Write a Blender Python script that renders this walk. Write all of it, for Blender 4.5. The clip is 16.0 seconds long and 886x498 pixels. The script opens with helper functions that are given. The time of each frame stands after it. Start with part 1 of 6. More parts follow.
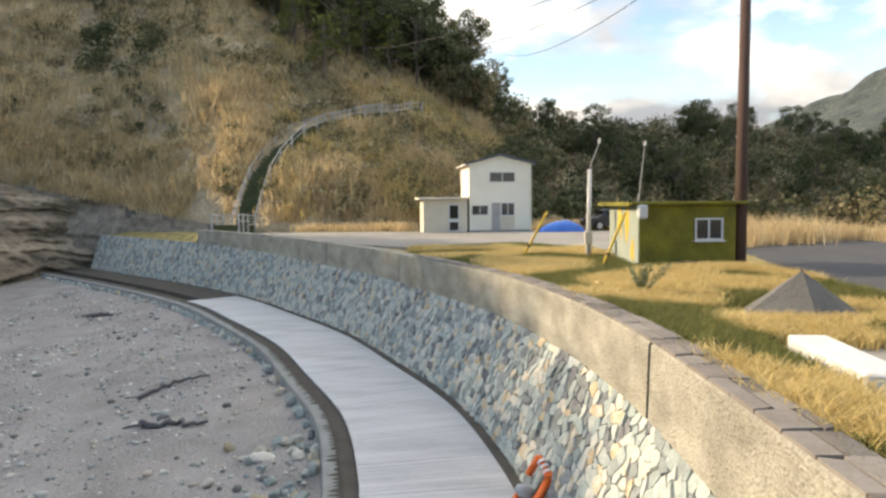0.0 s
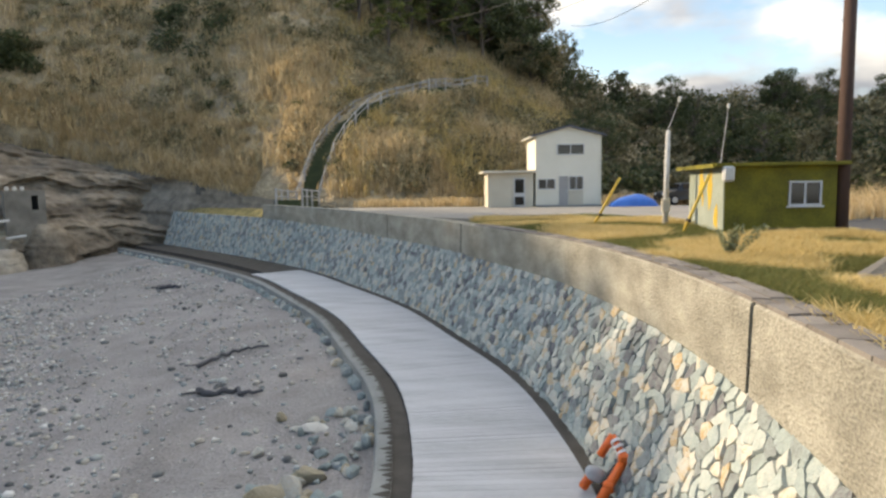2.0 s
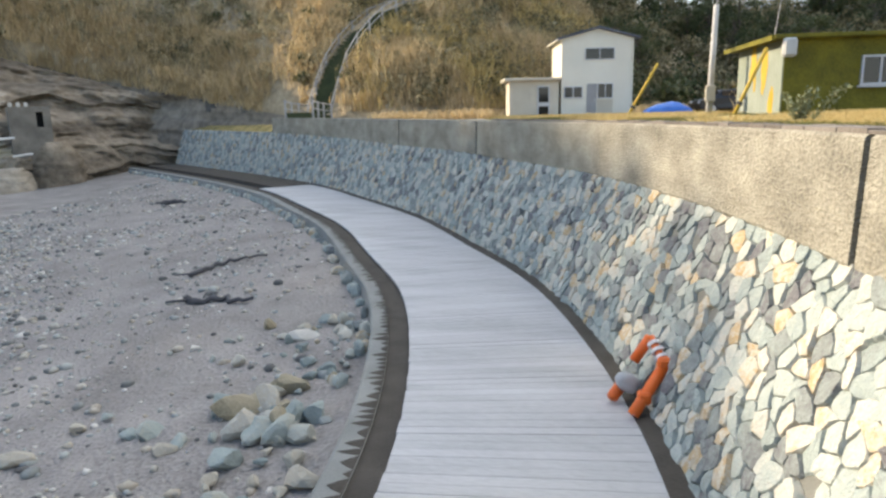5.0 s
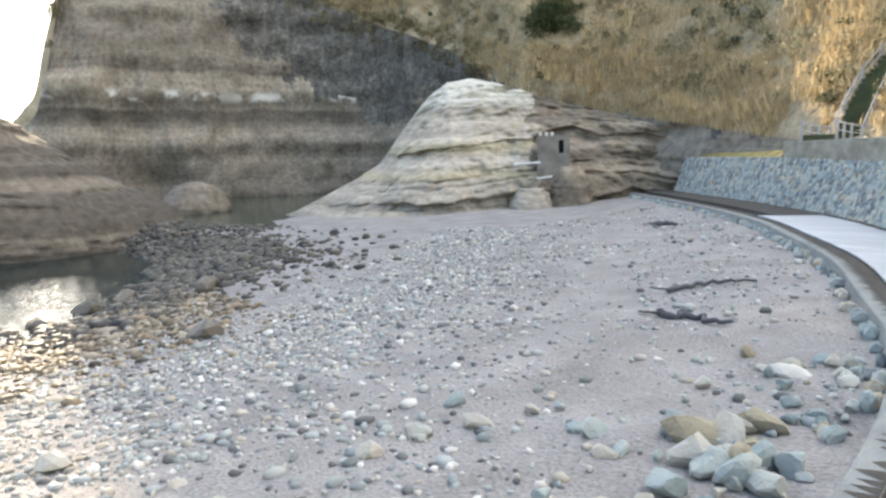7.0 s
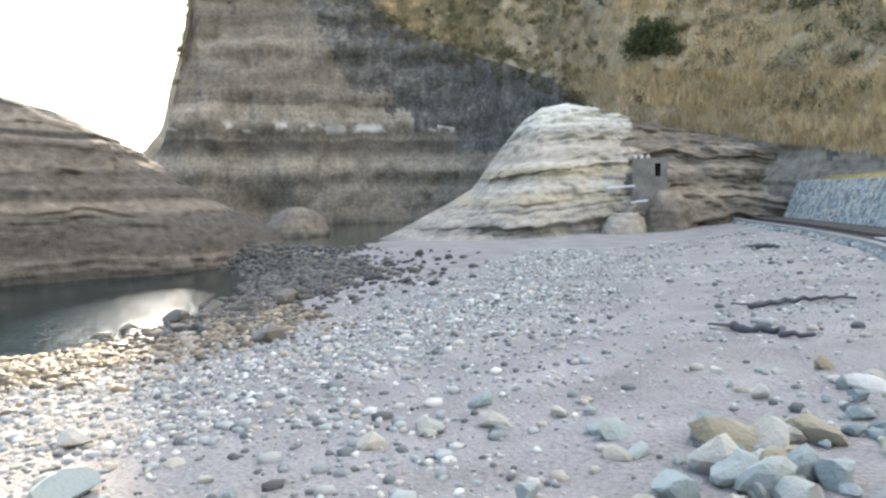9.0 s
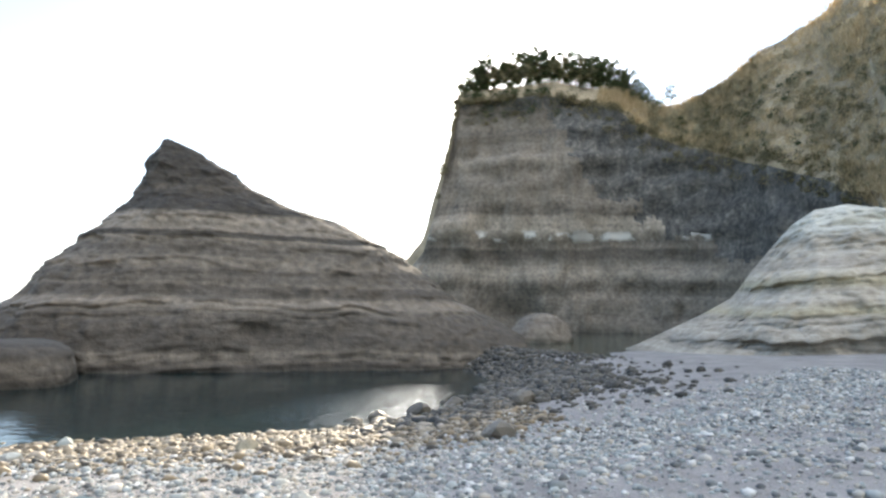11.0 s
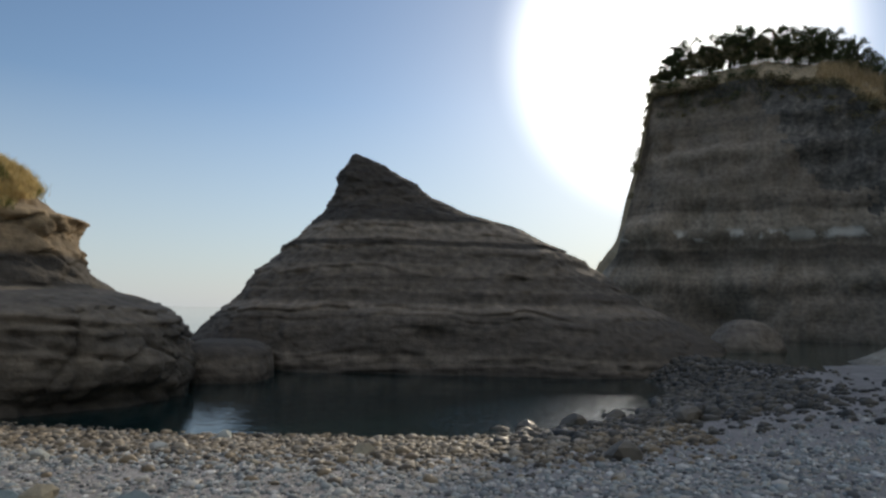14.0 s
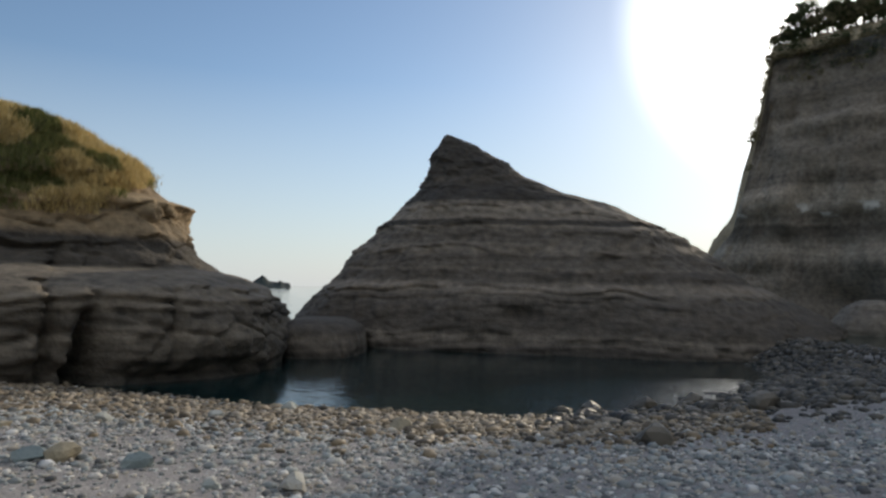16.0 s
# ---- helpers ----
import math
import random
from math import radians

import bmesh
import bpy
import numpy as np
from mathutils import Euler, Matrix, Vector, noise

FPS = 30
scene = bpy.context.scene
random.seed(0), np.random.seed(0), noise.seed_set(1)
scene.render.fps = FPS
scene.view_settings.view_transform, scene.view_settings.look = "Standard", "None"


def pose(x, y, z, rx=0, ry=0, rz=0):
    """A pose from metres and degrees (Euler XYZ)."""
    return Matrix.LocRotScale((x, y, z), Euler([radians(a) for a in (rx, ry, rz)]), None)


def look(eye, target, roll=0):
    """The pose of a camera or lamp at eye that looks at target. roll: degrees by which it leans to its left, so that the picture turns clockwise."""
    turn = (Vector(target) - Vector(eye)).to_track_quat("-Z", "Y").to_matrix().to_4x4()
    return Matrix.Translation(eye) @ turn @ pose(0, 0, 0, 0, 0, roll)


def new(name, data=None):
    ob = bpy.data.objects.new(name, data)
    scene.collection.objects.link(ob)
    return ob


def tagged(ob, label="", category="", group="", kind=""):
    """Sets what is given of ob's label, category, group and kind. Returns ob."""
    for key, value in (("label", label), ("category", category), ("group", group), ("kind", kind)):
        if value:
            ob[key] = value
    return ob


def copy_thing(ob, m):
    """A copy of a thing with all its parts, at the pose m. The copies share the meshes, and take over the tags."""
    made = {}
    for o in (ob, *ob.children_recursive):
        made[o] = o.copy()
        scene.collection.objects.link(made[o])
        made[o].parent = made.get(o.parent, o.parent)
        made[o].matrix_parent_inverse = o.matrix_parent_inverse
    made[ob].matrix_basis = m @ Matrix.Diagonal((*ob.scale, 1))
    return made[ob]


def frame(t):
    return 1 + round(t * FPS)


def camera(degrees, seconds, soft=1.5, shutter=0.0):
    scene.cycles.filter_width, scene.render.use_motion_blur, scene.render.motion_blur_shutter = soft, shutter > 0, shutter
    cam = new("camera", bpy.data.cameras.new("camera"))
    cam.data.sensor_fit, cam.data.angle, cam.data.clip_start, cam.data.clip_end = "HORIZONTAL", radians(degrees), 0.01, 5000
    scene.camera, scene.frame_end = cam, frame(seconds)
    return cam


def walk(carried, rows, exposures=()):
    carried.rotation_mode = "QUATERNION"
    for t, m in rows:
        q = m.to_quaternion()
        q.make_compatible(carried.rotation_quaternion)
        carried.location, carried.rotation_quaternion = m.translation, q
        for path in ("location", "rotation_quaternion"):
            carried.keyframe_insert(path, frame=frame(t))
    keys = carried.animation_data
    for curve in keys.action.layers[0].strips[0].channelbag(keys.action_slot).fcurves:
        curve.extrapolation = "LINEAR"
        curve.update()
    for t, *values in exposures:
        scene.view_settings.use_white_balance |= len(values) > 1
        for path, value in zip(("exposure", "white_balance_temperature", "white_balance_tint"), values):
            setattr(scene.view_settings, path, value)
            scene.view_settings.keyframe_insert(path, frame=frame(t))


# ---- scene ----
# camera and its walk
cam = camera(67.9, 16.0, soft=2.6)
PATH = [
    (0, (0.05, -0.462, 5.387), (-0.089, 1.529, 5.249), -0.7),
    (0.5, (0.075, -0.186, 5.344), (0.056, 1.789, 5.031), -0.7),
    (1, (0.044, 0.074, 5.205), (0.03, 2.055, 4.931), -0.7),
    (1.5, (0.046, 0.381, 5.018), (-0.237, 2.349, 4.804), -0.8),
    (2, (0.017, 0.657, 4.847), (-0.319, 2.619, 4.658), -0.9),
    (2.5, (0.007, 0.929, 4.677), (-0.435, 2.869, 4.472), -1.0),
    (3, (0.02, 1.248, 4.517), (-0.526, 3.163, 4.33), -1.1),
    (3.2, (0.024, 1.359, 4.464), (-0.515, 3.261, 4.159), -1.3),
    (5.3, (-0.009, 2.823, 3.631), (-0.409, 4.742, 3.232), -1.4),
    (5.5, (-0.083, 2.915, 3.577), (-0.577, 4.831, 3.283), -1.3),
    (5.9, (-0.274, 3.105, 3.413), (-1.218, 4.851, 3.166), -1.1),
    (6, (-0.337, 3.188, 3.393), (-1.409, 4.863, 3.182), -1.2),
    (6.5, (-0.41, 3.464, 3.137), (-1.87, 4.806, 2.875), -1.2),
    (7, (-0.42, 3.746, 2.948), (-2.011, 4.929, 2.688), -1.2),
    (7.5, (-0.367, 4.086, 2.726), (-2.063, 5.132, 2.556), -1.2),
    (8, (-0.343, 4.482, 2.502), (-2.025, 5.547, 2.308), -1.1),
    (8.5, (-0.269, 4.781, 2.312), (-1.987, 5.79, 2.138), -1.0),
    (9, (-0.23, 5.086, 2.138), (-1.995, 6.014, 1.982), -1.0),
    (9.2, (-0.232, 5.172, 2.097), (-2.076, 5.947, 2.056), -1.0),
    (11.3, (-0.666, 5.685, 1.652), (-2.655, 5.846, 1.781), 0.7),
    (11.5, (-0.778, 5.798, 1.653), (-2.775, 5.884, 1.738), 0.6),
    (12, (-1.101, 6.169, 1.684), (-3.075, 5.854, 1.754), 0.8),
    (12.5, (-1.357, 6.582, 1.706), (-3.277, 6.042, 1.852), 0.8),
    (13, (-1.537, 7.14, 1.708), (-3.468, 6.628, 1.802), 0.8),
    (13.5, (-1.699, 7.706, 1.745), (-3.663, 7.387, 1.952), 1.0),
    (14, (-1.756, 8.322, 1.722), (-3.709, 7.933, 1.907), 1.0),
    (14.5, (-1.84, 8.96, 1.691), (-3.785, 8.524, 1.86), 1.1),
    (15, (-1.941, 9.531, 1.701), (-3.857, 8.971, 1.829), 1.0),
    (15.5, (-2.071, 10.157, 1.717), (-3.921, 9.398, 1.74), 1.0),
    (16, (-2.398, 10.8, 1.736), (-4.258, 10.072, 1.854), 1.0),
]
EXPOSURES = [(0.0, 1.2, 7800, 10), (0.6, 0.92, 7700, 10), (1.2, 0.92, 7700, 10), (2.5, 1.08, 7500, 10), (3.0, 1.12, 7450, 10), (5.5, 1.3, 7250, 10), (6.3, 1.8, 7300, 10), (9.0, 1.9, 7000, 10), (11.4, 1.15, 6600, 8), (11.9, 0.4, 6500, 8), (12.4, -0.22, 6500, 9), (13.2, -0.28, 6500, 9), (14.0, -0.5, 6500, 9), (15.0, -0.45, 6550, 9), (16.0, -0.28, 6600, 9)]
walk(cam, [(t, look(eye, target, roll)) for t, eye, target, roll in PATH], EXPOSURES)

# world, sun
SUN_AZ, SUN_EL = radians(81.8), radians(21.5)
SUN_DIR = Vector((-math.sin(SUN_AZ) * math.cos(SUN_EL), math.cos(SUN_AZ) * math.cos(SUN_EL), math.sin(SUN_EL)))
world = bpy.data.worlds.new("sky_world")
scene.world = world
world.use_nodes = True


def link_nodes(tree, a, b):
    tree.links.new(a, b)


def build_world():
    t = world.node_tree
    n = t.nodes
    n.clear()
    out = n.new("ShaderNodeOutputWorld")
    bg = n.new("ShaderNodeBackground")
    sky = n.new("ShaderNodeTexSky")
    sky.sky_type = "NISHITA"
    sky.sun_disc = False
    sky.sun_elevation = SUN_EL
    sky.sun_rotation = -SUN_AZ
    sky.dust_density = 0.35
    sky.air_density = 1.0
    sky.ozone_density = 2.5
    coord = n.new("ShaderNodeTexCoord")
    # cumulus over the land side
    mapping = n.new("ShaderNodeMapping")
    mapping.inputs["Scale"].default_value = (1.0, 1.0, 2.2)
    mapping.inputs["Location"].default_value = (0.35, 0.2, 0.1)
    cloud = n.new("ShaderNodeTexNoise")
    cloud.inputs["Scale"].default_value = 3.2
    cloud.inputs["Detail"].default_value = 7.0
    cloud.inputs["Roughness"].default_value = 0.52
    ramp = n.new("ShaderNodeValToRGB")
    ramp.color_ramp.elements[0].position = 0.44
    ramp.color_ramp.elements[1].position = 0.54
    sep = n.new("ShaderNodeSeparateXYZ")
    side = n.new("ShaderNodeVectorMath")
    side.operation = "DOT_PRODUCT"
    side.inputs[1].default_value = (0.5, 0.66, 0.56)
    land = n.new("ShaderNodeMapRange")
    land.inputs["From Min"].default_value = 0.28
    land.inputs["From Max"].default_value = 0.55
    haze = n.new("ShaderNodeMapRange")
    haze.inputs["From Min"].default_value = 0.0
    haze.inputs["From Max"].default_value = 0.3
    haze.inputs["To Min"].default_value = 0.85
    haze.inputs["To Max"].default_value = 0.0
    hazed = n.new("ShaderNodeMix")
    hazed.data_type = "RGBA"
    hazed.inputs["B"].default_value = (5.0, 5.5, 6.0, 1)
    mask = n.new("ShaderNodeMath")
    mask.operation = "MULTIPLY"
    shade = n.new("ShaderNodeTexNoise")
    shade.inputs["Scale"].default_value = 4.5
    shade.inputs["Detail"].default_value = 4.0
    shade_ramp = n.new("ShaderNodeValToRGB")
    shade_ramp.color_ramp.elements[0].position = 0.38
    shade_ramp.color_ramp.elements[0].color = (4.0, 4.5, 5.4, 1)
    shade_ramp.color_ramp.elements[1].position = 0.64
    shade_ramp.color_ramp.elements[1].color = (10.5, 10.5, 10.5, 1)
    mix = n.new("ShaderNodeMix")
    mix.data_type = "RGBA"
    # haze glow round the sun
    dot = n.new("ShaderNodeVectorMath")
    dot.operation = "DOT_PRODUCT"
    dot.inputs[1].default_value = SUN_DIR
    glow = n.new("ShaderNodeMapRange")
    glow.inputs["From Min"].default_value = 0.967
    glow.inputs["From Max"].default_value = 1.0
    power = n.new("ShaderNodeMath")
    power.operation = "POWER"
    power.inputs[1].default_value = 2.0
    scale = n.new("ShaderNodeVectorMath")
    scale.operation = "SCALE"
    scale.inputs[0].default_value = (40.0, 38.6, 35.5)
    add = n.new("ShaderNodeVectorMath")
    add.operation = "ADD"
    L = t.links.new
    L(coord.outputs["Generated"], mapping.inputs["Vector"])
    L(mapping.outputs["Vector"], cloud.inputs["Vector"])
    L(mapping.outputs["Vector"], shade.inputs["Vector"])
    L(cloud.outputs["Fac"], ramp.inputs["Fac"])
    L(coord.outputs["Generated"], side.inputs[0])
    L(coord.outputs["Generated"], sep.inputs["Vector"])
    L(side.outputs["Value"], land.inputs["Value"])
    L(ramp.outputs["Color"], mask.inputs[0])
    L(land.outputs["Result"], mask.inputs[1])
    L(shade.outputs["Fac"], shade_ramp.inputs["Fac"])
    L(mask.outputs["Value"], mix.inputs["Factor"])
    L(sep.outputs["Z"], haze.inputs["Value"])
    # the haze lies over the sea; the air inland is clear
    clear = n.new("ShaderNodeMapRange")
    clear.inputs["To Min"].default_value, clear.inputs["To Max"].default_value = 1.0, 0.2
    thin = n.new("ShaderNodeMath")
    thin.operation = "MULTIPLY"
    L(land.outputs["Result"], clear.inputs["Value"])
    L(haze.outputs["Result"], thin.inputs[0])
    L(clear.outputs["Result"], thin.inputs[1])
    L(thin.outputs["Value"], hazed.inputs["Factor"])
    L(sky.outputs["Color"], hazed.inputs["A"])
    L(hazed.outputs["Result"], mix.inputs["A"])
    # clouds low over the land are dimmed by the air before them
    low = n.new("ShaderNodeMapRange")
    low.inputs["From Min"].default_value, low.inputs["From Max"].default_value = 0.1, 0.6
    low.inputs["To Min"].default_value, low.inputs["To Max"].default_value = 0.36, 1.15
    dim = n.new("ShaderNodeVectorMath")
    dim.operation = "SCALE"
    L(sep.outputs["Z"], low.inputs["Value"])
    L(shade_ramp.outputs["Color"], dim.inputs[0])
    L(low.outputs["Result"], dim.inputs["Scale"])
    L(dim.outputs["Vector"], mix.inputs["B"])
    L(coord.outputs["Generated"], dot.inputs[0])
    L(dot.outputs["Value"], glow.inputs["Value"])
    L(glow.outputs["Result"], power.inputs[0])
    L(power.outputs["Value"], scale.inputs["Scale"])
    L(mix.outputs["Result"], add.inputs[0])
    L(scale.outputs["Vector"], add.inputs[1])
    L(add.outputs["Vector"], bg.inputs["Color"])
    bg.inputs["Strength"].default_value = 0.142
    L(bg.outputs["Background"], out.inputs["Surface"])


build_world()
sun = new("sun", bpy.data.lights.new("sun", "SUN"))
sun.data.energy = 3.0
sun.data.angle = radians(0.5)
sun.data.color = (1.0, 0.86, 0.66)
sun.matrix_world = look(SUN_DIR * 200, (0, 0, 0))


# materials
def base_mat(name, rough=0.9, metal=0.0):
    m = bpy.data.materials.new(name)
    m.use_nodes = True
    b = m.node_tree.nodes["Principled BSDF"]
    b.inputs["Roughness"].default_value = rough
    b.inputs["Metallic"].default_value = metal
    return m, m.node_tree.nodes, m.node_tree.links.new, b


def ramp_node(n, stops):
    r = n.new("ShaderNodeValToRGB")
    e = r.color_ramp.elements
    e.remove(e[1])
    e[0].position, e[0].color = stops[0][0], (*stops[0][1], 1)
    for p, c in stops[1:]:
        e.new(p).color = (*c, 1)
    return r


def spread(cols):
    k = len(cols)
    return [(0.3 + 0.4 * i / max(1, k - 1), c) for i, c in enumerate(cols)]


def surface(name, cols, size=1.0, rough=0.9, bump=0.4, grain=0.05, metal=0.0, vary="", amount=0.5, stretch=(1, 1, 1), fine=0.35, thin=0.0):
    """Two scales of noise: patches of about size metres and grain of about grain metres. vary: 'object' or 'island'."""
    m, n, L, b = base_mat(name, rough, metal)
    geo = n.new("ShaderNodeNewGeometry")
    mp = n.new("ShaderNodeMapping")
    mp.inputs["Scale"].default_value = stretch
    big = n.new("ShaderNodeTexNoise")
    big.inputs["Scale"].default_value = 1.0 / size
    big.inputs["Detail"].default_value = 5.0
    small = n.new("ShaderNodeTexNoise")
    small.inputs["Scale"].default_value = 1.0 / grain
    small.inputs["Detail"].default_value = 3.0
    mixf = n.new("ShaderNodeMix")
    mixf.inputs["Factor"].default_value = fine
    L(geo.outputs["Position"], mp.inputs["Vector"])
    L(mp.outputs["Vector"], big.inputs["Vector"])
    L(mp.outputs["Vector"], small.inputs["Vector"])
    L(big.outputs["Fac"], mixf.inputs["A"])
    L(small.outputs["Fac"], mixf.inputs["B"])
    fac = mixf.outputs["Result"]
    if vary:
        if vary == "object":
            src = n.new("ShaderNodeObjectInfo").outputs["Random"]
        else:
            src = geo.outputs["Random Per Island"]
        rm = n.new("ShaderNodeMapRange")
        rm.inputs["To Min"].default_value = 0.24
        rm.inputs["To Max"].default_value = 0.76
        L(src, rm.inputs["Value"])
        mv = n.new("ShaderNodeMix")
        mv.inputs["Factor"].default_value = amount
        L(fac, mv.inputs["A"])
        L(rm.outputs["Result"], mv.inputs["B"])
        fac = mv.outputs["Result"]
    r = ramp_node(n, spread(cols))
    L(fac, r.inputs["Fac"])
    L(r.outputs["Color"], b.inputs["Base Color"])
    if thin:
        # thin leaves and blades let light through
        tr = n.new("ShaderNodeBsdfTranslucent")
        ms = n.new("ShaderNodeMixShader")
        ms.inputs["Fac"].default_value = thin
        L(r.outputs["Color"], tr.inputs["Color"])
        L(b.outputs["BSDF"], ms.inputs[1])
        L(tr.outputs["BSDF"], ms.inputs[2])
        L(ms.outputs["Shader"], n["Material Output"].inputs["Surface"])
    if bump:
        bp = n.new("ShaderNodeBump")
        bp.inputs["Strength"].default_value = bump
        bp.inputs["Distance"].default_value = grain
        L(small.outputs["Fac"], bp.inputs["Height"])
        L(bp.outputs["Normal"], b.inputs["Normal"])
    return m


def strata(name, cols, band=1.2, rough=0.92, tilt=0.03, streak=0.35, zones=((0, (1, 1, 1)), (1, (1, 1, 1))), span=(-4.0, 20.0), chalk=None, warp_by=3.4, lo=0.37, width=0.27, rough_grain=0.24):
    """Bedded rock: bands along z, warped, with rough grain and drip streaks."""
    m, n, L, b = base_mat(name, rough)
    geo = n.new("ShaderNodeNewGeometry")
    warp = n.new("ShaderNodeTexNoise")
    warp.inputs["Scale"].default_value = 0.12
    warp.inputs["Detail"].default_value = 4.0
    sep = n.new("ShaderNodeSeparateXYZ")
    L(geo.outputs["Position"], warp.inputs["Vector"])
    L(geo.outputs["Position"], sep.inputs["Vector"])
    ma = n.new("ShaderNodeMath")
    ma.operation = "MULTIPLY_ADD"
    ma.inputs[1].default_value = warp_by
    L(warp.outputs["Fac"], ma.inputs[0])
    L(sep.outputs["Z"], ma.inputs[2])
    comb = n.new("ShaderNodeCombineXYZ")
    k1 = n.new("ShaderNodeMath")
    k1.operation = "MULTIPLY"
    k1.inputs[1].default_value = tilt
    L(sep.outputs["X"], k1.inputs[0])
    L(k1.outputs["Value"], comb.inputs["X"])
    L(ma.outputs["Value"], comb.inputs["Z"])
    bands = n.new("ShaderNodeTexNoise")
    bands.inputs["Scale"].default_value = 1.0 / band
    bands.inputs["Detail"].default_value = 5.0
    bands.inputs["Roughness"].default_value = 0.65
    L(comb.outputs["Vector"], bands.inputs["Vector"])
    smp = n.new("ShaderNodeMapping")
    smp.inputs["Scale"].default_value = (0.5, 0.5, 0.07)
    L(geo.outputs["Position"], smp.inputs["Vector"])
    drip = n.new("ShaderNodeTexNoise")
    drip.inputs["Scale"].default_value = 1.6
    drip.inputs["Detail"].default_value = 5.0
    L(smp.outputs["Vector"], drip.inputs["Vector"])
    mx = n.new("ShaderNodeMix")
    mx.inputs["Factor"].default_value = streak
    L(bands.outputs["Fac"], mx.inputs["A"])
    L(drip.outputs["Fac"], mx.inputs["B"])
    grain = n.new("ShaderNodeTexNoise")
    grain.inputs["Scale"].default_value = 1.5
    grain.inputs["Detail"].default_value = 7.0
    L(geo.outputs["Position"], grain.inputs["Vector"])
    mg = n.new("ShaderNodeMix")
    mg.inputs["Factor"].default_value = rough_grain
    L(mx.outputs["Result"], mg.inputs["A"])
    L(grain.outputs["Fac"], mg.inputs["B"])
    r = ramp_node(n, [(lo + width * i / (len(cols) - 1), c) for i, c in enumerate(cols)])
    L(mg.outputs["Result"], r.inputs["Fac"])
    # thick beds of differing colour; some stops also carry painted light and shade
    zr = n.new("ShaderNodeMapRange")
    zr.inputs["From Min"].default_value, zr.inputs["From Max"].default_value = span
    L(ma.outputs["Value"], zr.inputs["Value"])
    zone = ramp_node(n, zones)
    L(zr.outputs["Result"], zone.inputs["Fac"])
    mul = n.new("ShaderNodeMix")
    mul.data_type, mul.blend_type = "RGBA", "MULTIPLY"
    mul.inputs["Factor"].default_value = 1.0
    L(r.outputs["Color"], mul.inputs["A"])
    L(zone.outputs["Color"], mul.inputs["B"])
    colour = mul.outputs["Result"]
    if chalk:
        # a thin broken seam of white mineral
        near = n.new("ShaderNodeMath")
        near.operation = "SUBTRACT"
        near.inputs[1].default_value = chalk
        L(ma.outputs["Value"], near.inputs[0])
        ab = n.new("ShaderNodeMath")
        ab.operation = "ABSOLUTE"
        L(near.outputs["Value"], ab.inputs[0])
        fall = n.new("ShaderNodeMapRange")
        fall.inputs["From Min"].default_value, fall.inputs["From Max"].default_value = 0.3, 1.1
        fall.inputs["To Min"].default_value, fall.inputs["To Max"].default_value = 1.0, 0.0
        L(ab.outputs["Value"], fall.inputs["Value"])
        pat = n.new("ShaderNodeTexNoise")
        pat.inputs["Scale"].default_value = 0.3
        pat.inputs["Detail"].default_value = 6.0
        L(geo.outputs["Position"], pat.inputs["Vector"])
        pr = ramp_node(n, [(0.47, (0, 0, 0)), (0.55, (1, 1, 1))])
        L(pat.outputs["Fac"], pr.inputs["Fac"])
        mk = n.new("ShaderNodeMath")
        mk.operation = "MULTIPLY"
        L(pr.outputs["Color"], mk.inputs[0])
        L(fall.outputs["Result"], mk.inputs[1])
        wm = n.new("ShaderNodeMix")
        wm.data_type = "RGBA"
        wm.inputs["B"].default_value = (0.62, 0.6, 0.55, 1)
        L(mk.outputs["Value"], wm.inputs["Factor"])
        L(colour, wm.inputs["A"])
        colour = wm.outputs["Result"]
    L(colour, b.inputs["Base Color"])
    bp = n.new("ShaderNodeBump")
    bp.inputs["Strength"].default_value = 0.6
    bp.inputs["Distance"].default_value = 0.5
    L(mg.outputs["Result"], bp.inputs["Height"])
    pits = n.new("ShaderNodeTexNoise")
    pits.inputs["Scale"].default_value = 4.5
    pits.inputs["Detail"].default_value = 5.0
    L(geo.outputs["Position"], pits.inputs["Vector"])
    fine = n.new("ShaderNodeBump")
    fine.inputs["Strength"].default_value = 0.5
    fine.inputs["Distance"].default_value = 0.18
    L(pits.outputs["Fac"], fine.inputs["Height"])
    L(bp.outputs["Normal"], fine.inputs["Normal"])
    L(fine.outputs["Normal"], b.inputs["Normal"])
    return m


def beds(table, shift, span):
    """Stops of the thick beds: (height, shade or colour) pairs."""
    out = []
    for z, c in table:
        c = c if isinstance(c, tuple) else (c, c * 0.92, c * 0.84)
        out.append((min(1.0, max(0.0, (z + shift - span[0]) / (span[1] - span[0]))), c))
    return out


